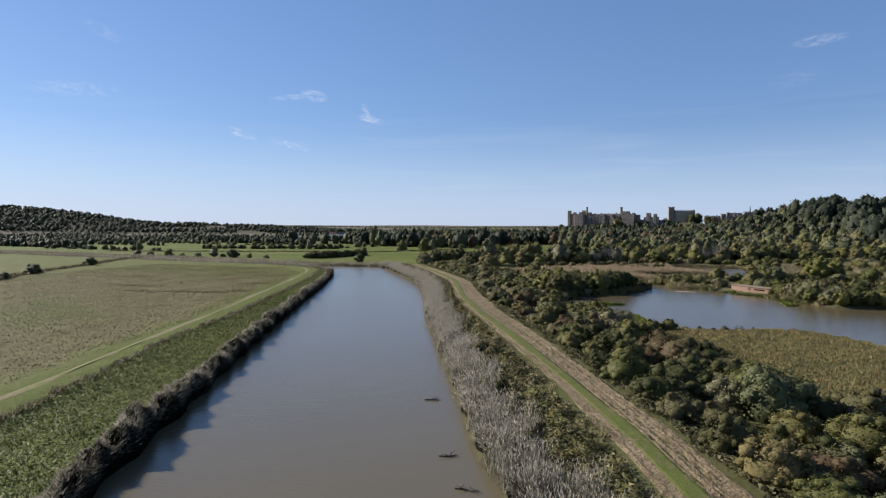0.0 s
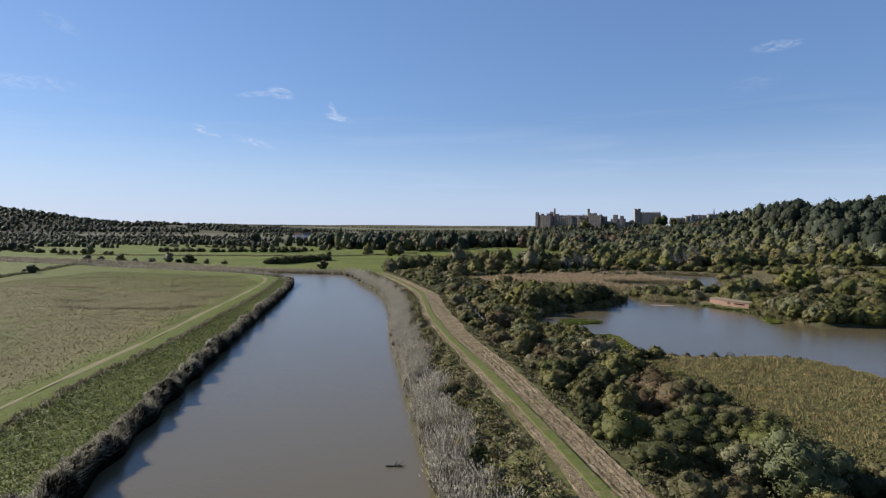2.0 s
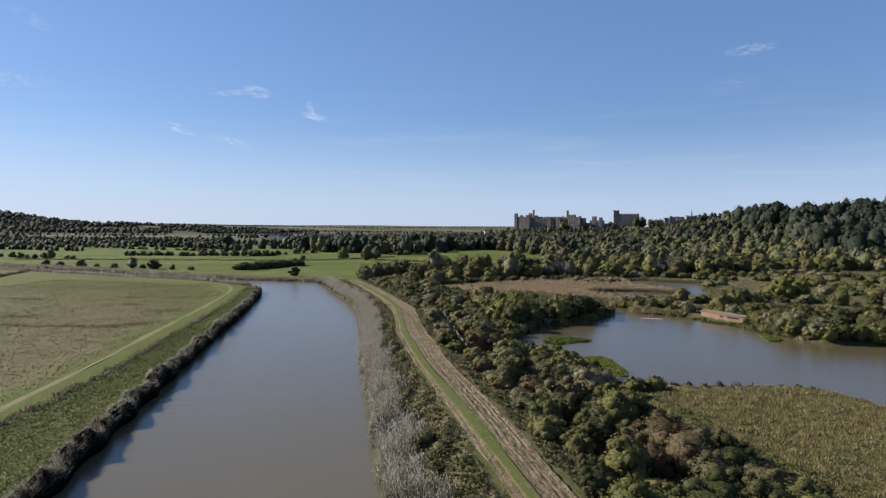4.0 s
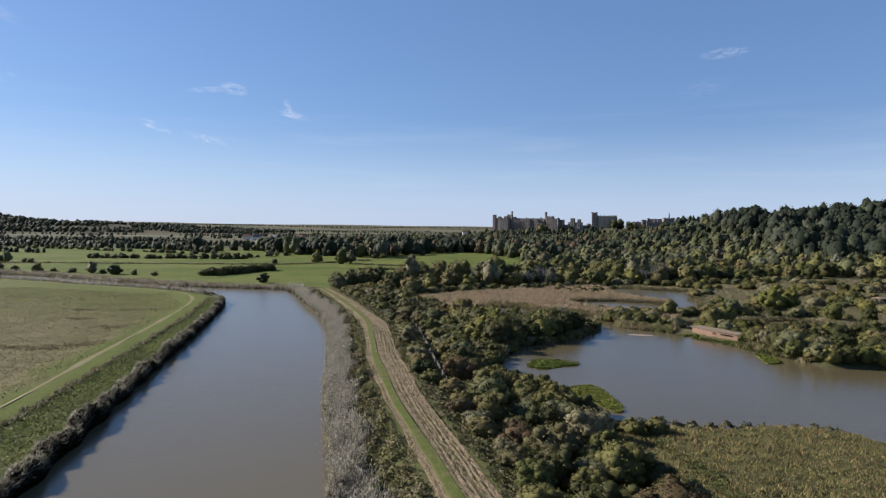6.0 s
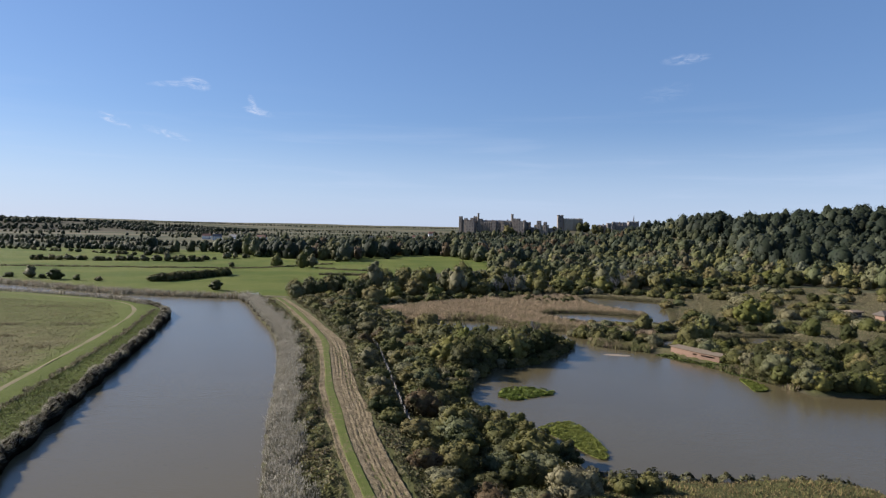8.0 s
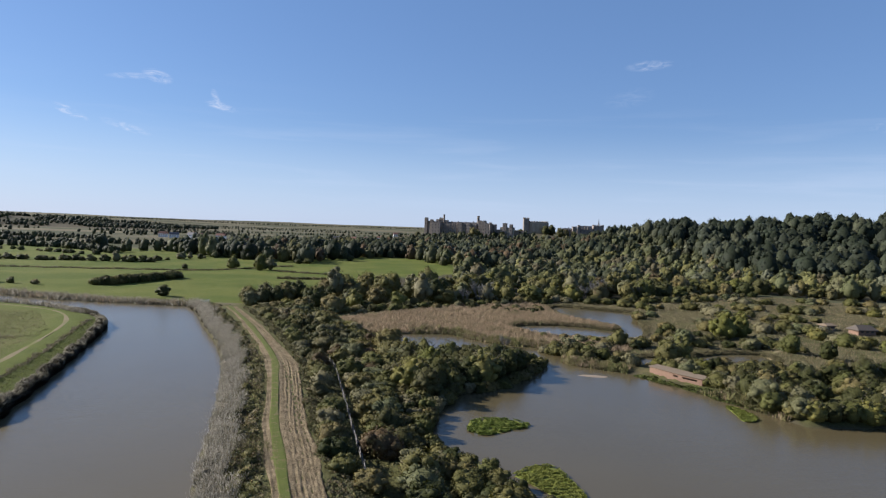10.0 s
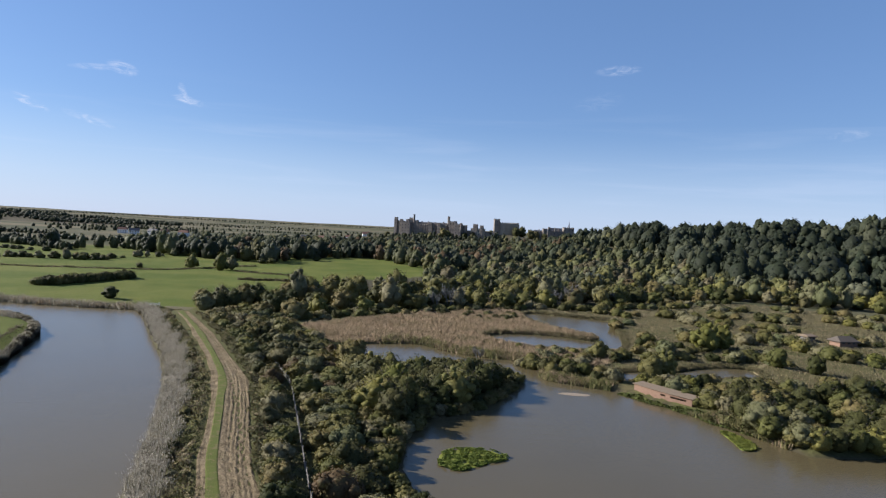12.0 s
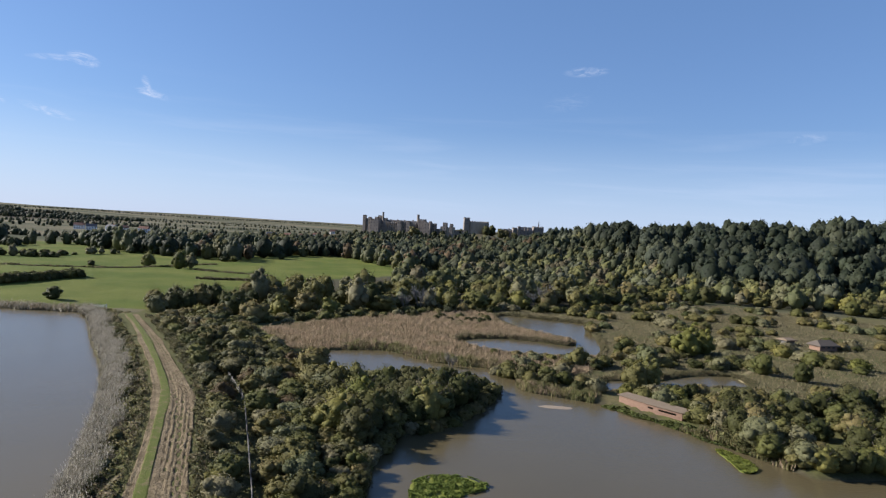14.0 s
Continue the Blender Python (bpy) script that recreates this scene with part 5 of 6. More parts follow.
river_side = lambda P, lo, hi: P[(np.interp(P[:, 1], [q[1] for q in SEDGE_LINE], [q[0] for q in SEDGE_LINE]) + lo < P[:, 0]) & (P[:, 1] < hi)]
BANK_GREEN = [(0.052, 0.07, 0.017), (0.088, 0.12, 0.019), (0.108, 0.145, 0.024), (0.13, 0.158, 0.031), (0.135, 0.132, 0.047)]
leafy("left_bank_grass", river_side(along(left_bank, 190000, -14.5, -1.0, 61), 0.3, 125), 0.42, 0.095, BANK_GREEN, "lush rough grass on the sloping river bank", 62, "grass", 2.2)
leafy("far_bank_grass", river_side(along(left_bank, 60000, -13.5, -0.6, 161), 0.3, 230), 0.5, 0.15, BANK_GREEN, "lush rough grass on the sloping river bank past the first bend", 162, "grass", 2.6)
leafy("belt_undergrowth", off_track(within(BELT, 230000, 63)), 1.0, 0.2, GREEN + [(0.05, 0.063, 0.021), (0.143, 0.109, 0.059)], "tangled green undergrowth between the bushes", 64, mound=4.0)
leafy("verge_growth", along(TRACK_FINE, 40000, 3.25, 7.0, 79), 0.5, 0.22, [(0.126, 0.126, 0.05), (0.16, 0.143, 0.071), (0.109, 0.118, 0.042), (0.193, 0.16, 0.092)], "rough grass and weeds between track and bushes", 80, "grass")
blades("strip_grass", along(TRACK_FINE[:520], 17000, -2.1, -0.7, 103), 0.14, 0.08, [(0.139, 0.151, 0.038), (0.168, 0.172, 0.055), (0.109, 0.124, 0.03), (0.202, 0.168, 0.084)], "short green grass growing between the ruts", 104, 0.0, 0.7, category="grass")
blades("track_edge_grass", along(TRACK_FINE[:520], 16000, -4.3, -2.95, 105), 0.3, 0.1, [(0.185, 0.16, 0.076), (0.143, 0.143, 0.05), (0.235, 0.193, 0.109)], "straw-coloured grass along the edge of the track", 106, 0.0, 0.6, category="grass")
dry_land = lambda x, y: heights(x, y) > 0.18
SEDGE = [(13.6, 91.5), (18, 90), (27, 90.4), (40.5, 91.4), (46, 89), (50, 79), (80, 59), (100, 40), (80, 10), (42, 16), (30, 36), (24, 50), (20, 64), (15, 78)]
blades("sedge_meadow", within(SEDGE, 190000, 65, dry_land), 0.36, 0.09, BROWN_GREEN, "low brown and green sedge beside the lagoon", 66, 0.0, 0.4, category="sedge")
REEDBED = [(-30, 236), (-8, 258), (10, 277), (40, 293), (47, 282), (46, 262), (62, 238), (60, 228), (46, 233), (34, 234), (24, 230), (28, 221), (36, 215), (46, 211), (60, 212), (62, 206), (50, 192), (40, 184), (33, 176), (32, 186), (28, 196), (14, 203), (5, 213), (-18, 208)]
blades("reed_bed", within(REEDBED, 170000, 67, dry_land), 0.9, 0.13, STRAW, "wide straw-brown reed bed in the marsh", 68, 0.0, 0.3)
MARSH_E = [(34, 190), (50, 176), (60, 168), (80, 172), (140, 170), (230, 300), (180, 360), (84, 308), (50, 296), (76, 250), (62, 212)]
blades("marsh_reeds", within(MARSH_E, 150000, 69, dry_land), 0.5, 0.14, [(0.25, 0.2, 0.13), (0.2, 0.17, 0.1), (0.17, 0.15, 0.075), (0.22, 0.17, 0.1), (0.13, 0.125, 0.055)], "dry brown marsh grass among scattered bushes", 70, 0.0, 0.35)
for k, (ring, n_) in enumerate(((BACK_RING + BACK_RING[:1], 30000), (SMALL_RING + SMALL_RING[:1], 18000))):
    edge = np.vstack([along(ring, n_, -0.2, 1.5, 121 + k), along(ring, n_, -1.5, 0.2, 131 + k)])
    edge = edge[heights(edge[:, 0], edge[:, 1]) > 0.05]
    blades("pool_edge_reeds", edge, (0.7, 0.5)[k], 0.11, [(0.109, 0.101, 0.042), (0.151, 0.13, 0.063), (0.084, 0.084, 0.034), (0.202, 0.16, 0.092)], "dark green and brown reeds edging the pool", 123 + k, 0.0, 0.25)
pond_shore = smooth_line(POND[21:32], 3)
herb_places = along(smooth_line(POND[28:32], 3), 38000, -7.5, 0.3, 127)
herb_places = herb_places[line_distance(herb_places[:, 0], herb_places[:, 1], [(46, 170.5), (56.8, 154.6)])[0] > 3.4]
leafy("shore_herbs", herb_places, 1.3, 0.26, [(0.143, 0.147, 0.046), (0.168, 0.164, 0.059), (0.101, 0.109, 0.038), (0.202, 0.172, 0.08)], "rank green herbs and nettles behind the shore", 128)
shore_places = along(pond_shore, 26000, -3.0, 0.5, 71)
shore_places = shore_places[line_distance(shore_places[:, 0], shore_places[:, 1], [(47, 169), (56.5, 155)])[0] > 3.2]
blades("shore_reeds", shore_places, 1.0, 0.14, GREEN + STRAW[:2], "green reeds fringing the lagoon", 72, 0.0, 0.2)
blades("meadow_hedge", along([(-176, 132), (-184, 148), (-199, 175), (-215, 221), (-242, 283), (-244, 302)], 7000, -1.2, 1.2, 99), 1.0, 0.2, [(0.101, 0.092, 0.042), (0.084, 0.084, 0.034), (0.168, 0.143, 0.084)], "dark overgrown ditch across the meadow", 100, 0.0, 0.3, category="ditch")
patches = np.vstack([np.random.RandomState(101 + k).normal(0, 1, (900, 2)) * [wx, wy] + [px_, py_] for k, (px_, py_, wx, wy) in enumerate(((-112, 123, 4.5, 1.1), (-100, 124.3, 3, 0.9), (-91, 125, 2.4, 1.3), (-86, 129, 2.2, 1.6), (-104, 182, 3.5, 1.6), (-93, 152, 2.6, 1.8), (-120, 179, 2, 0.9), (-110, 163, 2, 1), (-135, 214, 8, 1.4), (-123, 136, 5, 1.6), (-160, 205, 6, 1.5), (-150, 170, 3, 1)))])
blades("sedge_patches", patches, 0.34, 0.09, [(0.13, 0.11, 0.055), (0.17, 0.145, 0.075), (0.1, 0.095, 0.04), (0.2, 0.17, 0.09)], "dark brown sedge patches in the meadow", 102, 0.0, 0.4, category="sedge")
blades("ditch_sedge", along(smooth_line(SEDGE_LINE, 3), 16000, -0.45, 0.55, 77), 0.5, 0.07, [(0.14, 0.12, 0.065), (0.085, 0.085, 0.035), (0.2, 0.175, 0.12), (0.07, 0.06, 0.03)], "dark line of rough sedge along the top of the bank", 78, 0.0, 0.35, category="sedge")
for k, (line, tall) in enumerate(((((-205, 392), (-150, 402), (-128, 412)), 0.9), (((-96, 418), (-72, 410), (-52, 402)), 0.9), (((-82, 368), (-62, 371), (-50, 372)), 1.3), (((-330, 372), (-205, 392)), 1.0), (((-128, 412), (-96, 470)), 0.9))):
    blades("field_ditch", along(line, 2500, -1.0, 1.0, 85 + k), tall, 0.3, [(0.084, 0.084, 0.034), (0.126, 0.109, 0.05)], "dark rushy ditch across the green fields", 90 + k, 0.0, 0.3, category="ditch")
leafy("sedge_path", along([(17.2, 90), (19, 84), (21.5, 74), (24.5, 64), (31, 52)], 5000, -1.1, 1.1, 165), 0.3, 0.13, [(0.1, 0.125, 0.028), (0.13, 0.155, 0.035), (0.15, 0.165, 0.045)], "strip of bright green grass through the sedge", 166, "grass")
shore_ring = POND_RING + POND_RING[:1]
leafy("shore_growth", [p for p in along(shore_ring, 60000, -0.3, 2.6, 97) if p[0] < 45 and 84 < p[1] < 93], 1.0, 0.24, [(0.067, 0.076, 0.029), (0.101, 0.101, 0.042), (0.126, 0.109, 0.05)], "dark growth overhanging the lagoon's edge", 98)
leafy("meadow_tufts", np.vstack([within([(-56, -10), (-56, 30), (-64, 70), (-80, 134), (-97, 192), (-118, 222), (-190, 236), (-190, 60), (-110, -10)], 180000, 73)]), 0.2, 0.15,
       [(0.145, 0.122, 0.06), (0.165, 0.138, 0.074), (0.128, 0.118, 0.048), (0.11, 0.113, 0.037), (0.092, 0.109, 0.03)], "dry tussocky grass over the meadow", 74, "grass", 2.2)


# ---- floating weed, silt and driftwood ----
def weed_island(ring, seed, label):
    """A low raft of bright water weed."""
    rs = np.random.RandomState(seed)
    c = smooth_line(ring + ring[:1], 0.8)[:-1]
    ob = thing("weed_raft", label, "water weed", "weed rafts on the lagoon")
    bm = bmesh.new()
    mid = c.mean(0)
    rings = []
    for s, z in ((1.0, -0.08), (0.94, 0.05), (0.75, 0.1)):
        rings.append([bm.verts.new((*(mid + (p - mid) * s), z + rs.uniform(-0.03, 0.03))) for p in c])
    for a_, b_ in zip(rings[:-1], rings[1:]):
        for k in range(len(c)):
            bm.faces.new((a_[k], a_[(k + 1) % len(c)], b_[(k + 1) % len(c)], b_[k]))
    bm.faces.new(rings[-1])
    part("mat", bm, LEAF_BRIGHT, ob)
    P = within([tuple(p) for p in c], 22000, seed)
    P = P[waves(P[:, 0], P[:, 1], 2.4, seed + 3) > -0.45]
    n = len(P)
    z = 0.1 + 0.3 * (0.5 + 0.5 * waves(P[:, 0], P[:, 1], 1.6, seed)) * rs.uniform(0.4, 1, n)
    v, f = cards(rs, np.stack([P[:, 0], P[:, 1], z], 1), np.tile([0, 0, 1.0], (n, 1)), 0.16, 1.4)
    new("leaves", mesh_of("leaves", v, f, LEAF_BRIGHT)).parent = ob


weed_island([(5.5, 126.2), (6.2, 131), (10.2, 133.2), (13.8, 132.4), (15.8, 129.4), (13, 127.5), (8.3, 124.4)], 81, "round raft of bright green water weed")
weed_island([(10.3, 109.2), (12.9, 112), (16.2, 112.6), (17.6, 107.8), (18.5, 100.4), (17.4, 97.6), (15.5, 100), (13.6, 104.3)], 82, "long raft of bright green water weed near the bushes")
weed_island([(54, 144.2), (55.3, 144.7), (56.5, 140.2), (56.5, 137.4), (54.8, 135.4), (53, 135.4), (53.5, 139)], 83, "narrow raft of bright green weed near the far bank")


def silt_bar():
    c = smooth_line([(31, 166.4), (33.5, 167.6), (39, 166.4), (38, 164.6), (34, 165)] + [(31, 166.4)], 0.6)[:-1]
    bm = bmesh.new()
    mid = c.mean(0)
    rings = [[bm.verts.new((*(mid + (p - mid) * s), z)) for p in c] for s, z in ((0.95, -0.1), (0.75, 0.03), (0.35, 0.06))]
    for a_, b_ in zip(rings[:-1], rings[1:]):
        for k in range(len(c)):
            bm.faces.new((a_[k], a_[(k + 1) % len(c)], b_[(k + 1) % len(c)], b_[k]))
    bm.faces.new(rings[-1])
    me = bpy.data.meshes.new("silt_bar")
    bm.to_mesh(me)
    bm.free()
    me.materials.append(SAND)
    tagged(new("silt_bar", me), "small pale silt bar showing above the water", "silt bar")


silt_bar()


def driftwood(x, y, turn, size):
    ob = thing("driftwood", "dark tangle of drifting branches in the river", "driftwood", "driftwood in the river", pose(x, y, 0.02, 0, 0, turn))
    rs = np.random.RandomState(int(abs(x * 7 + y)))
    bm = bmesh.new()
    add_tube(bm, (-size, 0, 0), (size, 0.1, 0.08), 0.1, 0.05, 6)
    part("log", bm, BARK, ob)
    for k in range(7):
        bm = bmesh.new()
        s = rs.uniform(-0.8, 0.8) * size
        add_tube(bm, (s, 0, 0.03), (s + rs.uniform(-0.6, 0.6), rs.uniform(-0.8, 0.8), rs.uniform(0.1, 0.4)), 0.04, 0.012, 5)
        part("branch", bm, BARK, ob)


driftwood(-10.9, 37.5, 8, 0.8)
driftwood(-5.9, 21.3, 4, 0.7)
driftwood(-3.2, 15.1, -10, 0.9)


# ---- bare grey trees in the carr ----
def bare_tree_meshes(seed):
    rs = np.random.RandomState(seed)
    trunk, twigs = bmesh.new(), bmesh.new()
    for k in range(4):
        an = rs.uniform(0, 6.28)
        base = Vector((math.cos(an) * 0.4, math.sin(an) * 0.4, -0.3))
        fork = base + Vector((math.cos(an) * 0.9, math.sin(an) * 0.9, rs.uniform(2.2, 3.2)))
        add_tube(trunk, base, fork, 0.13, 0.08, 6)
        for j in range(5):
            a2 = an + rs.normal(0, 0.9)
            end = fork + Vector((math.cos(a2) * rs.uniform(0.6, 1.8), math.sin(a2) * rs.uniform(0.6, 1.8), rs.uniform(1.5, 3.6)))
            add_tube(trunk, fork, end, 0.07, 0.03, 5)
            for i in range(9):
                p = fork.lerp(end, rs.uniform(0.25, 1.0))
                add_tube(twigs, p, p + Vector((rs.normal(0, 0.6), rs.normal(0, 0.6), rs.uniform(0.4, 1.4))), 0.035, 0.012, 3)
    return trunk, twigs


first_bare = None
for x, y, s in ((20, 291, 1.5), (24, 296, 1.3), (14, 288, 1.1), (76, 318, 1.4), (81, 322, 1.5), (70, 315, 1.1), (100, 326, 1.2), (20, 198, 0.7)):
    m = Matrix.Translation((x, y, float(heights([x], [y])[0]))) @ Matrix.Rotation(x, 4, "Z") @ Matrix.Scale(s, 4)
    if first_bare is None:
        first_bare = thing("bare_tree", "leafless pale grey willow with fine upright twigs", "tree", "bare trees in the carr", m)
        tr, tw = bare_tree_meshes(301)
        part("trunk", tr, GREY_WOOD, first_bare)
        part("twig_spray", tw, GREY_WOOD, first_bare)
    else:
        copy_thing(first_bare, Matrix.Identity(4)).matrix_basis = m

# ---- the fence along the bushes ----
def wire_fence():
    ob = thing("screen_fence", "weathered grey wooden screen fence among the bushes", "fence")
    line = smooth_line(FENCE_MID, 2.4)
    proto_post, proto_board = None, None
    for k, (p, q) in enumerate(zip(line[:-1], line[1:])):
        z0, z1 = float(heights([p[0]], [p[1]])[0]), float(heights([q[0]], [q[1]])[0])
        ln, an = math.hypot(*(q - p)), math.atan2(q[1] - p[1], q[0] - p[0])
        if proto_post is None:
            bm = bmesh.new()
            add_box(bm, -0.06, 0.06, -0.06, 0.06, -0.4, 1.45, 0.012)
            o = part("post", bm, GREY_WOOD, ob)
            proto_post = o.data
        else:
            o = new("post", proto_post)
            o.parent = ob
        o.matrix_basis = Matrix.Translation((p[0], p[1], z0)) @ Matrix.Rotation(an, 4, "Z")
        for h in (0.55, 1.05):
            if proto_board is None:
                bm = bmesh.new()
                add_box(bm, 0, 1, 0.06, 0.1, -0.12, 0.12, 0.008)
                b = part("board", bm, GREY_WOOD, ob)
                proto_board = b.data
            else:
                b = new("board", proto_board)
                b.parent = ob
            b.matrix_basis = Matrix.Translation((p[0], p[1], z0 + h)) @ Matrix.Rotation(an, 4, "Z") @ Matrix.Rotation(-math.atan2(z1 - z0, ln), 4, "Y") @ Matrix.Diagonal((ln, 1, 1, 1))


wire_fence()


# ---- the bird hide ----
def bird_hide():
    ob = thing("bird_hide", "long curved red-brown bird hide with dark viewing slots", "bird hide", m=pose(48.3, 168.3, 0.3, 0, 0, math.degrees(math.atan2(-12.2, 7.4))))
    L, W, H, n = 13.2, 2.6, 1.8, 12
    bow = lambda s: -0.5 * math.sin(math.pi * s)     # the front swells gently towards the water
    slots = (6, 8, 9, 10)
    bm = bmesh.new()
    for k in range(n):
        s0, s1 = k / n, (k + 1) / n
        quad = lambda z0, z1, y: [bm.verts.new((L * s, bow(s) + y, z)) for s, z in ((s0, z0), (s1, z0), (s1, z1), (s0, z1))]
        bands = ((-0.5, 1.05), (1.4, H)) if k in slots else ((-0.5, H),)
        for z0, z1 in bands:
            a_, b_ = quad(z0, z1, 0), quad(z0, z1, 0.12)
            bm.faces.new(a_)
            bm.faces.new(b_[::-1])
            for i in range(4):
                j = (i + 1) % 4
                bm.faces.new((a_[j], a_[i], b_[i], b_[j]))
    part("front_wall", bm, CLADDING, ob)
    for name, box in (("end_wall", (0.0, 0.12, 0.125, W, -0.5, H)), ("end_wall", (L - 0.12, L, 0.125, W, -0.5, H)), ("back_wall", (0, L, W, W + 0.12, -0.5, H))):
        bm = bmesh.new()
        add_box(bm, *box, 0.01)
        part(name, bm, CLADDING, ob)
    bm = bmesh.new()
    add_box(bm, 0.1, L - 0.1, 0.3, W, -0.1, 0.0)
    part("floor_deck", bm, GREY_WOOD, ob)
    bm = bmesh.new()
    low, high = [], []
    for k in range(n + 1):
        s = k / n
        x = -0.35 + (L + 0.7) * s
        low.append([bm.verts.new((x, bow(s) - 0.2, H + 0.004)), bm.verts.new((x, W + 0.4, H + 0.05))])
        high.append([bm.verts.new((x, bow(s) - 0.2, H + 0.09)), bm.verts.new((x, W + 0.4, H + 0.18))])
    for k in range(n):
        bm.faces.new((high[k][0], high[k + 1][0], high[k + 1][1], high[k][1]))
        bm.faces.new((low[k][0], low[k][1], low[k + 1][1], low[k + 1][0]))
        bm.faces.new((low[k][0], low[k + 1][0], high[k + 1][0], high[k][0]))
        bm.faces.new((low[k + 1][1], low[k][1], high[k][1], high[k + 1][1]))
    bm.faces.new((low[0][0], high[0][0], high[0][1], low[0][1]))
    bm.faces.new((low[n][0], low[n][1], high[n][1], high[n][0]))
    part("roof", bm, FELT, ob, "pale weathered flat roof")
    for z in (0.2, 0.75, 1.65):
        bm = bmesh.new()
        for k in range(n):
            s0, s1 = k / n, (k + 1) / n
            a_ = [bm.verts.new((L * s, bow(s) - y, zz)) for s, y, zz in ((s0, 0.03, z), (s1, 0.03, z), (s1, 0.03, z + 0.09), (s0, 0.03, z + 0.09))]
            bm.faces.new(a_)
            b_ = [bm.verts.new((L * s, bow(s) + 0.002, zz)) for s, zz in ((s0, z + 0.09), (s1, z + 0.09))]
            bm.faces.new((a_[3], a_[2], b_[1], b_[0]))
        part("batten", bm, CLADDING, ob)
    return ob


bird_hide()
leafy("hide_grass", along([(46, 168.5), (54, 155), (60, 143)], 5000, -0.2, 1.6, 75), 0.4, 0.28, [(0.101, 0.134, 0.029), (0.134, 0.168, 0.038)], "bright green grass at the foot of the hide", 76, "grass")


# ---- the thatched visitor huts ----
def hut(x, y, turn, length, width, wall, rise, roof_mat, label, wall_mat):
    z = float(heights([x], [y])[0])
    ob = thing("hut", label, "hut", "huts in the marsh", pose(x, y, z, 0, 0, turn))
    for a_, b_ in (((-length / 2, length / 2, -width / 2, -width / 2 + 0.15, -0.3, wall)), None), (((-length / 2, length / 2, width / 2 - 0.15, width / 2, -0.3, wall)), None), \
                  (((-length / 2, -length / 2 + 0.15, -width / 2 + 0.152, width / 2 - 0.152, -0.3, wall)), None), (((length / 2 - 0.15, length / 2, -width / 2 + 0.152, width / 2 - 0.152, -0.3, wall)), None):
        bm = bmesh.new()
        add_box(bm, *a_, 0.02)
        part("wall", bm, wall_mat, ob)
    bm = bmesh.new()
    ex, ey = length / 2 + 0.5, width / 2 + 0.6
    lo = [bm.verts.new((sx * ex, sy * ey, wall - 0.15)) for sx, sy in ((-1, -1), (1, -1), (1, 1), (-1, 1))]
    eave = [bm.verts.new((sx * ex, sy * ey, wall + 0.15)) for sx, sy in ((-1, -1), (1, -1), (1, 1), (-1, 1))]
    ridge = [bm.verts.new((sx * (ex - width * 0.3), 0, wall + rise)) for sx in (-1, 1)]
    bm.faces.new(lo[::-1])
    for k in range(4):
        bm.faces.new((lo[k], lo[(k + 1) % 4], eave[(k + 1) % 4], eave[k]))
    bm.faces.new((eave[0], eave[1], ridge[1], ridge[0]))
    bm.faces.new((eave[2], eave[3], ridge[0], ridge[1]))
    bm.faces.new((eave[1], eave[2], ridge[1]))
    bm.faces.new((eave[3], eave[0], ridge[0]))
    part("roof", bm, roof_mat, ob)
    for k in range(3):
        bm = bmesh.new()
        cx = -length / 2 + length * (k + 0.7) / 3.4
        add_box(bm, cx - 0.5, cx + 0.5, -width / 2 - 0.03, -width / 2 - 0.004, 0.9, 1.7)
        part("window", bm, GLASS_DARK, ob)


hut(142.3, 235.4, 8, 6.6, 4.2, 1.6, 1.6, THATCH, "long timber hut with a brown thatched roof", CLADDING)
hut(135.6, 243.4, 14, 3.6, 3.0, 1.8, 0.7, FELT, "pale timber hut with a shallow roof", GREY_WOOD)


strip("boardwalk", smooth_line([(80.6, 166), (82.5, 174), (84, 183), (88, 192), (96, 200)], 1.0), [-0.7, -0.35, 0, 0.35, 0.7], lambda O, R: 0.12 - 0.1 * (np.abs(O) > 0.65), PATH_EARTH, "pale gravel path winding past the small pool", "path")


# ---- the field gate at the end of the track ----
def field_gate(x, y, turn):
    z = float(heights([x], [y])[0])
    ob = thing("field_gate", "white-painted field gate beside the river bend", "gate", m=pose(x, y, z, 0, 0, turn))
    for px_ in (-2.1, 2.1):
        bm = bmesh.new()
        add_box(bm, px_ - 0.09, px_ + 0.09, -0.09, 0.09, -0.4, 1.5, 0.015)
        part("gate_post", bm, WHITE_PAINT, ob)
    for k in range(5):
        bm = bmesh.new()
        add_box(bm, -1.98, 1.98, -0.03, 0.03, 0.25 + k * 0.22, 0.34 + k * 0.22, 0.008)
        part("bar", bm, WHITE_PAINT, ob)
    bm = bmesh.new()
    add_tube(bm, (-1.95, 0.05, 0.3), (1.95, 0.05, 1.25), 0.035, 0.035, 6)
    part("brace", bm, WHITE_PAINT, ob)


field_gate(-83, 261, 8)


# ---- the castle ----
MERLON = None


def merlon(parent, x, y, z, size, turn, mat):
    """One tooth of a battlement; all share one block."""
    global MERLON
    if MERLON is None:
        bm = bmesh.new()
        add_box(bm, -0.5, 0.5, -0.45, 0.45, -0.05, 1.0)
        MERLON = bpy.data.meshes.new("merlon")
        bm.to_mesh(MERLON)
        bm.free()
        MERLON.materials.append(mat)
    ob = new("merlon", MERLON)
    ob.parent = parent
    ob.matrix_basis = Matrix.Translation((x, y, z)) @ Matrix.Rotation(turn, 4, "Z") @ Matrix.Scale(size, 4)


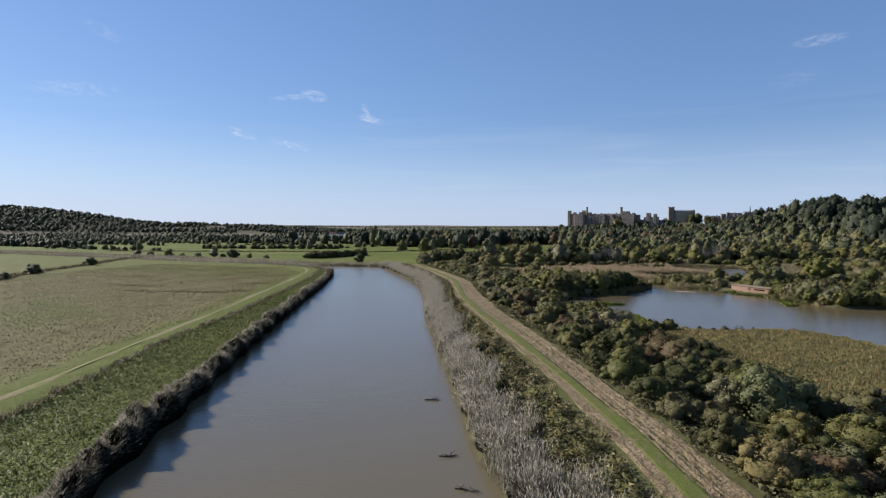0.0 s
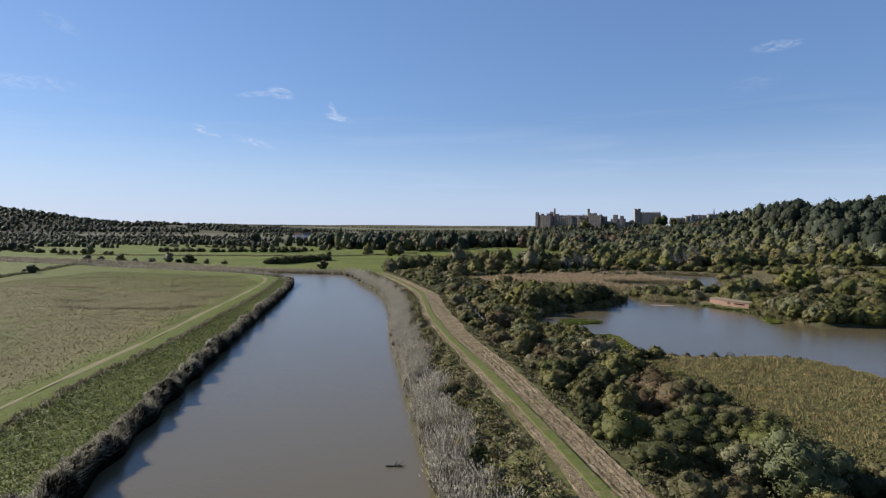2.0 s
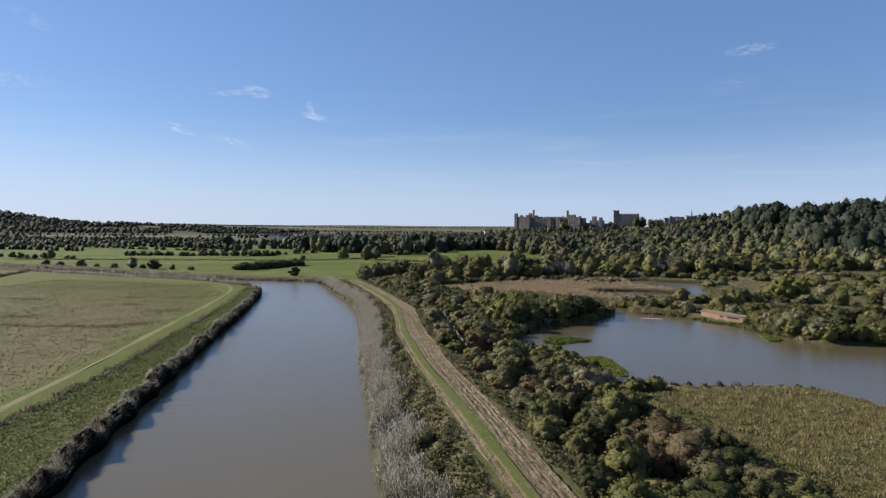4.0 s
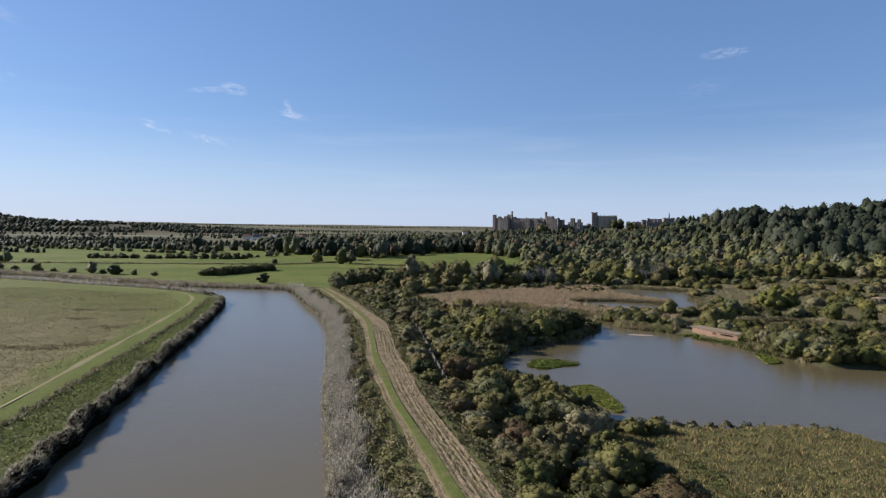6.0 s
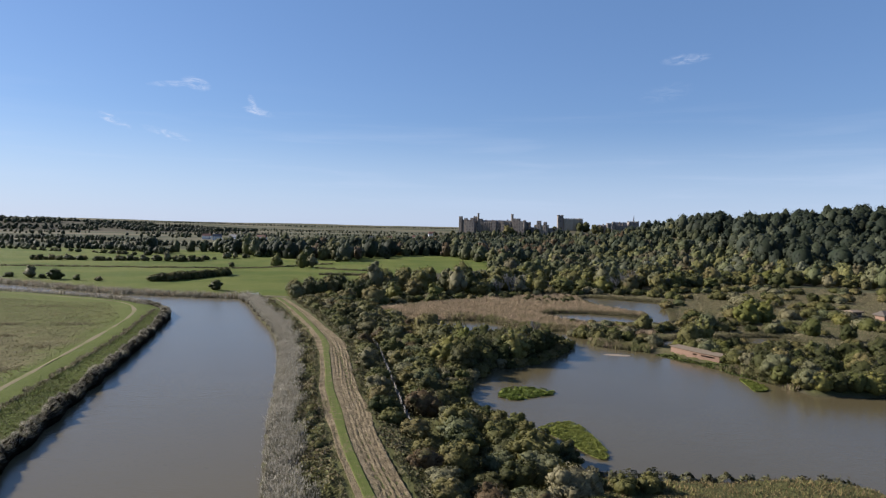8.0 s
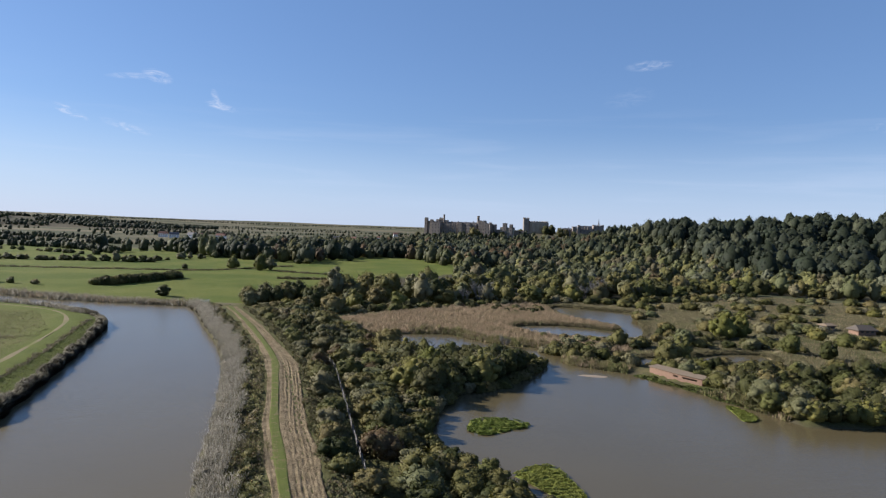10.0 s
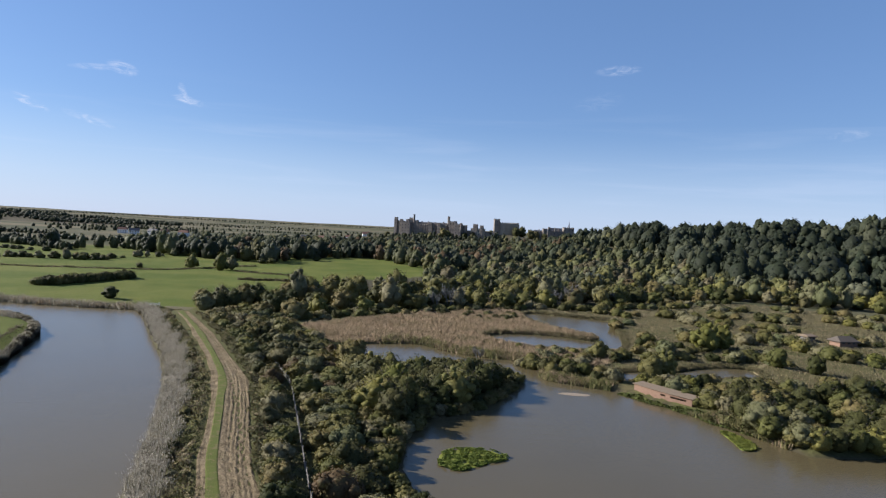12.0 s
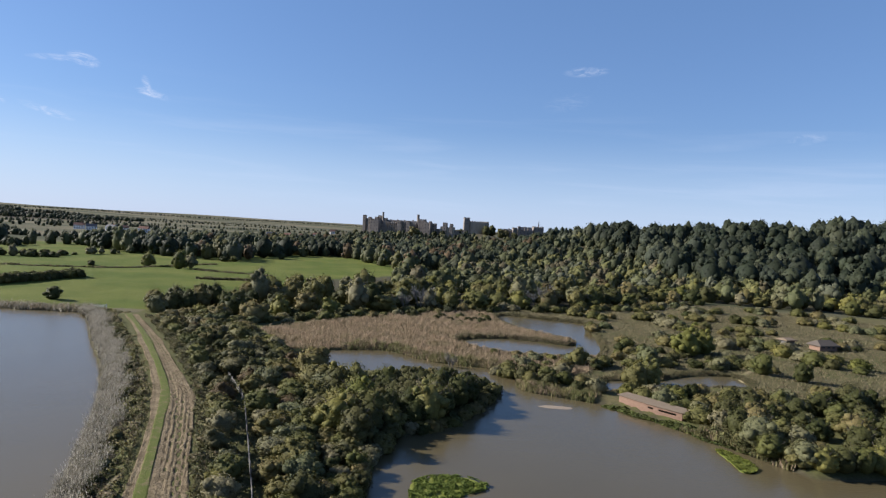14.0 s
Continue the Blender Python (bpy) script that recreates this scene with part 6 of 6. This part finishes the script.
def battlement(body, x0, x1, y0, y1, z, size, mat):
    """Merlons round the top of a block."""
    for ax, ay, bx, by in ((x0, y0, x1, y0), (x0, y1, x1, y1), (x0, y0, x0, y1), (x1, y0, x1, y1)):
        n = max(2, int(math.hypot(bx - ax, by - ay) / (size * 1.9)))
        for k in range(n):
            s = (k + 0.5) / n
            merlon(body, ax + (bx - ax) * s, ay + (by - ay) * s, z, size, 0, mat)


def castle_block(castle, name, x0, x1, depth, z0, z1, mat, floors=0, cols=0, tooth=1.5, y0=1060.0, roof=None):
    """A wall or tower with battlements and rows of dark windows, as part of a castle."""
    bm = bmesh.new()
    add_box(bm, x0, x1, y0, y0 + depth, z0, z1, 0.15)
    body = part(name, bm, mat, castle)
    battlement(body, x0 + 0.4, x1 - 0.4, y0 + 0.4, y0 + depth - 0.4, z1, tooth, mat)
    for f in range(floors):
        for c in range(cols):
            cx = x0 + (x1 - x0) * (c + 0.5) / cols
            cz = z1 - 3.2 - f * 5.2
            bm = bmesh.new()
            add_box(bm, cx - 0.42, cx + 0.42, y0 - 0.06, y0 + 0.3, cz - 1.5, cz + 0.9)
            part("window", bm, GLASS_DARK, body)
    if roof:
        bm = bmesh.new()
        vs = [bm.verts.new(p) for p in ((x0 + 1, y0 + 1.5, z1), (x1 - 1, y0 + 1.5, z1), (x1 - 1, y0 + depth - 1.5, z1), (x0 + 1, y0 + depth - 1.5, z1), (x0 + 1, y0 + depth / 2, z1 + roof), (x1 - 1, y0 + depth / 2, z1 + roof))]
        for q in ((0, 1, 5, 4), (2, 3, 4, 5), (1, 2, 5), (3, 0, 4), (3, 2, 1, 0)):
            bm.faces.new([vs[i] for i in q])
        part("roof", bm, SLATE, body)
    return body


def turret(castle, x, y, r, z0, z1, mat):
    bm = bmesh.new()
    add_tube(bm, (x, y, z0), (x, y, z1), r, r * 0.97, 10)
    body = part("turret", bm, mat, castle)
    for k in range(6):
        an = k * math.pi / 3
        merlon(body, x + math.cos(an) * r * 0.8, y + math.sin(an) * r * 0.8, z1, 0.9, an, mat)


def chimney(castle, x, y, z0, z1, mat):
    bm = bmesh.new()
    add_box(bm, x - 0.8, x + 0.8, y - 0.8, y + 0.8, z0, z1, 0.1)
    add_box(bm, x - 0.95, x + 0.95, y - 0.95, y + 0.95, z1 - 0.5, z1 - 0.1)
    part("chimney", bm, mat, castle)


def piers(body, x0, x1, y0, z0, z1, count, mat, proud=1.3, wide=1.1):
    """Buttresses along a front, each with a sloped cap."""
    for k in range(count):
        x = x0 + (x1 - x0) * (k + 0.5) / count
        bm = bmesh.new()
        add_box(bm, x - wide / 2, x + wide / 2, y0 - proud, y0 - 0.004, z0, z1)
        for v in bm.verts:
            if v.co.z > z1 - 0.01 and v.co.y < y0 - 0.5:
                v.co.z -= 1.2
        part("buttress", bm, mat, body)


def castle():
    # the long front looks a little to the left, so that low sun rakes along it
    c = thing("castle", "large grey stone castle with battlemented towers on a wooded hill", "castle",
              m=Matrix.Translation((60, 1066, 0)) @ Matrix.Rotation(radians(-24), 4, "Z") @ Matrix.Diagonal((1.09, 1, 1, 1)) @ Matrix.Translation((-60, -1066, 0)))
    # the west tower: a narrow front between two square corner turrets
    castle_block(c, "tower", -7.5, 3.0, 14, 12, 40.9, STONE, 3, 2, 1.2)
    castle_block(c, "turret", -9.2, -4.6, 5, 12, 46.4, STONE, 2, 1, 1.1, y0=1057.5)
    castle_block(c, "turret", -0.4, 3.9, 5, 12, 43.4, STONE, 2, 1, 1.1, y0=1057.8)
    # stepped block with the clustered stair turrets
    castle_block(c, "wing", 3.9, 17.8, 17, 12, 39.6, STONE, 3, 3, 1.2, y0=1054)
    castle_block(c, "tower", 8.0, 13.2, 6, 36, 44.2, STONE, 1, 1, 1.0, y0=1062)
    castle_block(c, "tower", 12.6, 19.2, 7, 34, 47.0, STONE, 1, 2, 1.1, y0=1064)
    turret(c, 20.9, 1064, 1.5, 40, 52.4, STONE)
    castle_block(c, "tower", 22.2, 26.5, 7, 30, 43.2, STONE, 1, 1, 1.0, y0=1063)
    # the long range behind its buttresses
    body = castle_block(c, "wall", 17.8, 74, 15, 12, 39.4, STONE, 3, 15, 1.3, y0=1064, roof=2.4)
    piers(body, 26, 74, 1064, 12, 38.4, 14, STONE)
    castle_block(c, "bay", 44.5, 51.0, 5, 12, 40.6, STONE, 3, 2, 1.1, y0=1061.2)
    castle_block(c, "bay", 59.5, 64.5, 5, 12, 40.2, STONE, 3, 2, 1.1, y0=1061.2)
    for x, z in ((31, 42.6), (36.5, 41.8), (41.8, 43.0), (53, 42.4), (57, 41.6), (66, 43.4), (70, 41.8)):
        chimney(c, x, 1071, 39, z, STONE)
    turret(c, 75.4, 1066, 1.9, 36, 51.4, STONE)
    castle_block(c, "tower", 76.8, 86.5, 10, 12, 44.0, STONE, 3, 2, 1.3, y0=1063)
    castle_block(c, "wall", 80.0, 88.5, 8, 12, 34.2, STONE, 2, 3, 1.1, y0=1057)
    castle_block(c, "tower", 88.0, 98.0, 10, 12, 40.4, STONE, 3, 2, 1.3, y0=1055)
    turret(c, 97.8, 1056, 1.6, 30, 41.6, STONE)
    castle_block(c, "tower", 98.2, 103.6, 8, 12, 38.6, STONE, 2, 1, 1.1, y0=1062)
    castle_block(c, "wall", 103.6, 111, 5, 12, 30.5, STONE, 0, 0, 1.1, y0=1068)
    # the gatehouse
    castle_block(c, "gatehouse", 111, 130.8, 10, 12, 34.4, STONE_PALE, 2, 4, 1.2, y0=1062)
    castle_block(c, "tower", 115, 120.8, 6, 12, 41.0, STONE, 2, 1, 1.1, y0=1060.5)
    castle_block(c, "tower", 125.4, 129.6, 6, 12, 39.4, STONE, 2, 1, 1.0, y0=1060.5)
    castle_block(c, "wall", 130.8, 151, 4, 12, 29.6, STONE, 0, 0, 1.2, y0=1070)


def keep():
    c = thing("castle_keep", "round pale stone keep with a square tower on its mound", "castle keep")
    bm = bmesh.new()
    add_tube(bm, (176.5, 1092, 24), (176.5, 1092, 46.4), 19.4, 18.8, 28)
    shell = part("shell_wall", bm, STONE_PALE, c)
    for k in range(26):
        an = k * 2 * math.pi / 26
        merlon(shell, 176.5 + math.cos(an) * 18.4, 1092 + math.sin(an) * 18.4, 46.35, 1.5, an, STONE_PALE)
    for k in range(9):
        an = math.pi + (k + 0.5) * math.pi / 9
        x, y = 176.5 + math.cos(an) * 19.3, 1092 + math.sin(an) * 19.3
        bm = bmesh.new()
        add_box(bm, x - 0.9, x + 0.9, y - 0.4, y + 0.4, 25, 45.6, 0, an + math.pi / 2)
        part("buttress", bm, STONE_PALE, shell)
    castle_block(c, "tower", 152.5, 161.5, 10, 24, 51.6, STONE, 2, 1, y0=1078)


def chapel():
    c = thing("chapel_range", "grey stone ranges with chimneys beside a slim dark spire", "building")
    castle_block(c, "wall", 219, 240, 12, 20, 35.4, STONE, 2, 5, y0=1080, roof=2.5)
    castle_block(c, "tower", 233.5, 240.5, 8, 20, 39.6, STONE, 1, 1, y0=1074)
    castle_block(c, "tower", 242, 245.8, 5, 20, 42.6, STONE, 1, 1, 1.0, y0=1074)
    castle_block(c, "wall", 246, 270, 14, 20, 36.4, STONE, 2, 4, y0=1084, roof=6.5)
    for x, z in ((223, 38.5), (229, 39.5), (249, 42), (256, 43.6), (262, 42.5)):
        chimney(c, x, 1086, 34, z, STONE)
    castle_block(c, "tower", 272, 289, 12, 20, 43.6, STONE, 1, 3, y0=1088)
    bm = bmesh.new()
    add_tube(bm, (281.5, 1094, 43), (281.5, 1094, 55.5), 1.5, 0.1, 8)
    part("spire", bm, SLATE, c, "slim dark slate spire")


castle()
keep()
chapel()


# ---- far houses ----
def house(x, y, turn, length, width, wall, label, wall_mat, roof_mat, base=None):
    z = float(heights([x], [y])[0]) if base is None else base
    ob = thing("house", label, "house", "far houses", pose(x, y, z, 0, 0, turn))
    bm = bmesh.new()
    add_box(bm, -length / 2, length / 2, -width / 2, width / 2, -0.5, wall, 0.03)
    part("wall", bm, wall_mat, ob)
    bm = bmesh.new()
    ex, ey = length / 2 + 0.3, width / 2 + 0.4
    vs = [bm.verts.new(p) for p in ((-ex, -ey, wall + 0.004), (ex, -ey, wall + 0.004), (ex, ey, wall + 0.004), (-ex, ey, wall + 0.004), (-ex, 0, wall + width * 0.45), (ex, 0, wall + width * 0.45))]
    for q in ((0, 1, 5, 4), (2, 3, 4, 5), (1, 2, 5), (3, 0, 4), (3, 2, 1, 0)):
        bm.faces.new([vs[i] for i in q])
    part("roof", bm, roof_mat, ob)
    bm = bmesh.new()
    add_box(bm, length * 0.25 - 0.5, length * 0.25 + 0.5, -0.5, 0.5, wall + width * 0.3, wall + width * 0.45 + 1.6)
    part("chimney", bm, BRICK_RED, ob)
    for k in range(4):
        for zz in (1.0, 3.6):
            bm = bmesh.new()
            cx = -length / 2 + length * (k + 0.5) / 4
            add_box(bm, cx - 0.6, cx + 0.6, -width / 2 - 0.05, -width / 2 - 0.004, zz, zz + 1.3)
            part("window", bm, GLASS_DARK, ob)


rs = np.random.RandomState(77)
for x, y in ((-395, 1010), (-372, 1022), (-350, 1008), (-420, 1030), (-330, 1030), (-160, 1120), (-135, 1135), (-110, 1128), (-90, 1150), (-60, 1140)):
    house(x, y, rs.uniform(-25, 25), rs.uniform(10, 16), 8, 5.6, "pale rendered house with a tiled roof", WHITE_PAINT, (ROOF_TILE, SLATE)[rs.randint(2)])
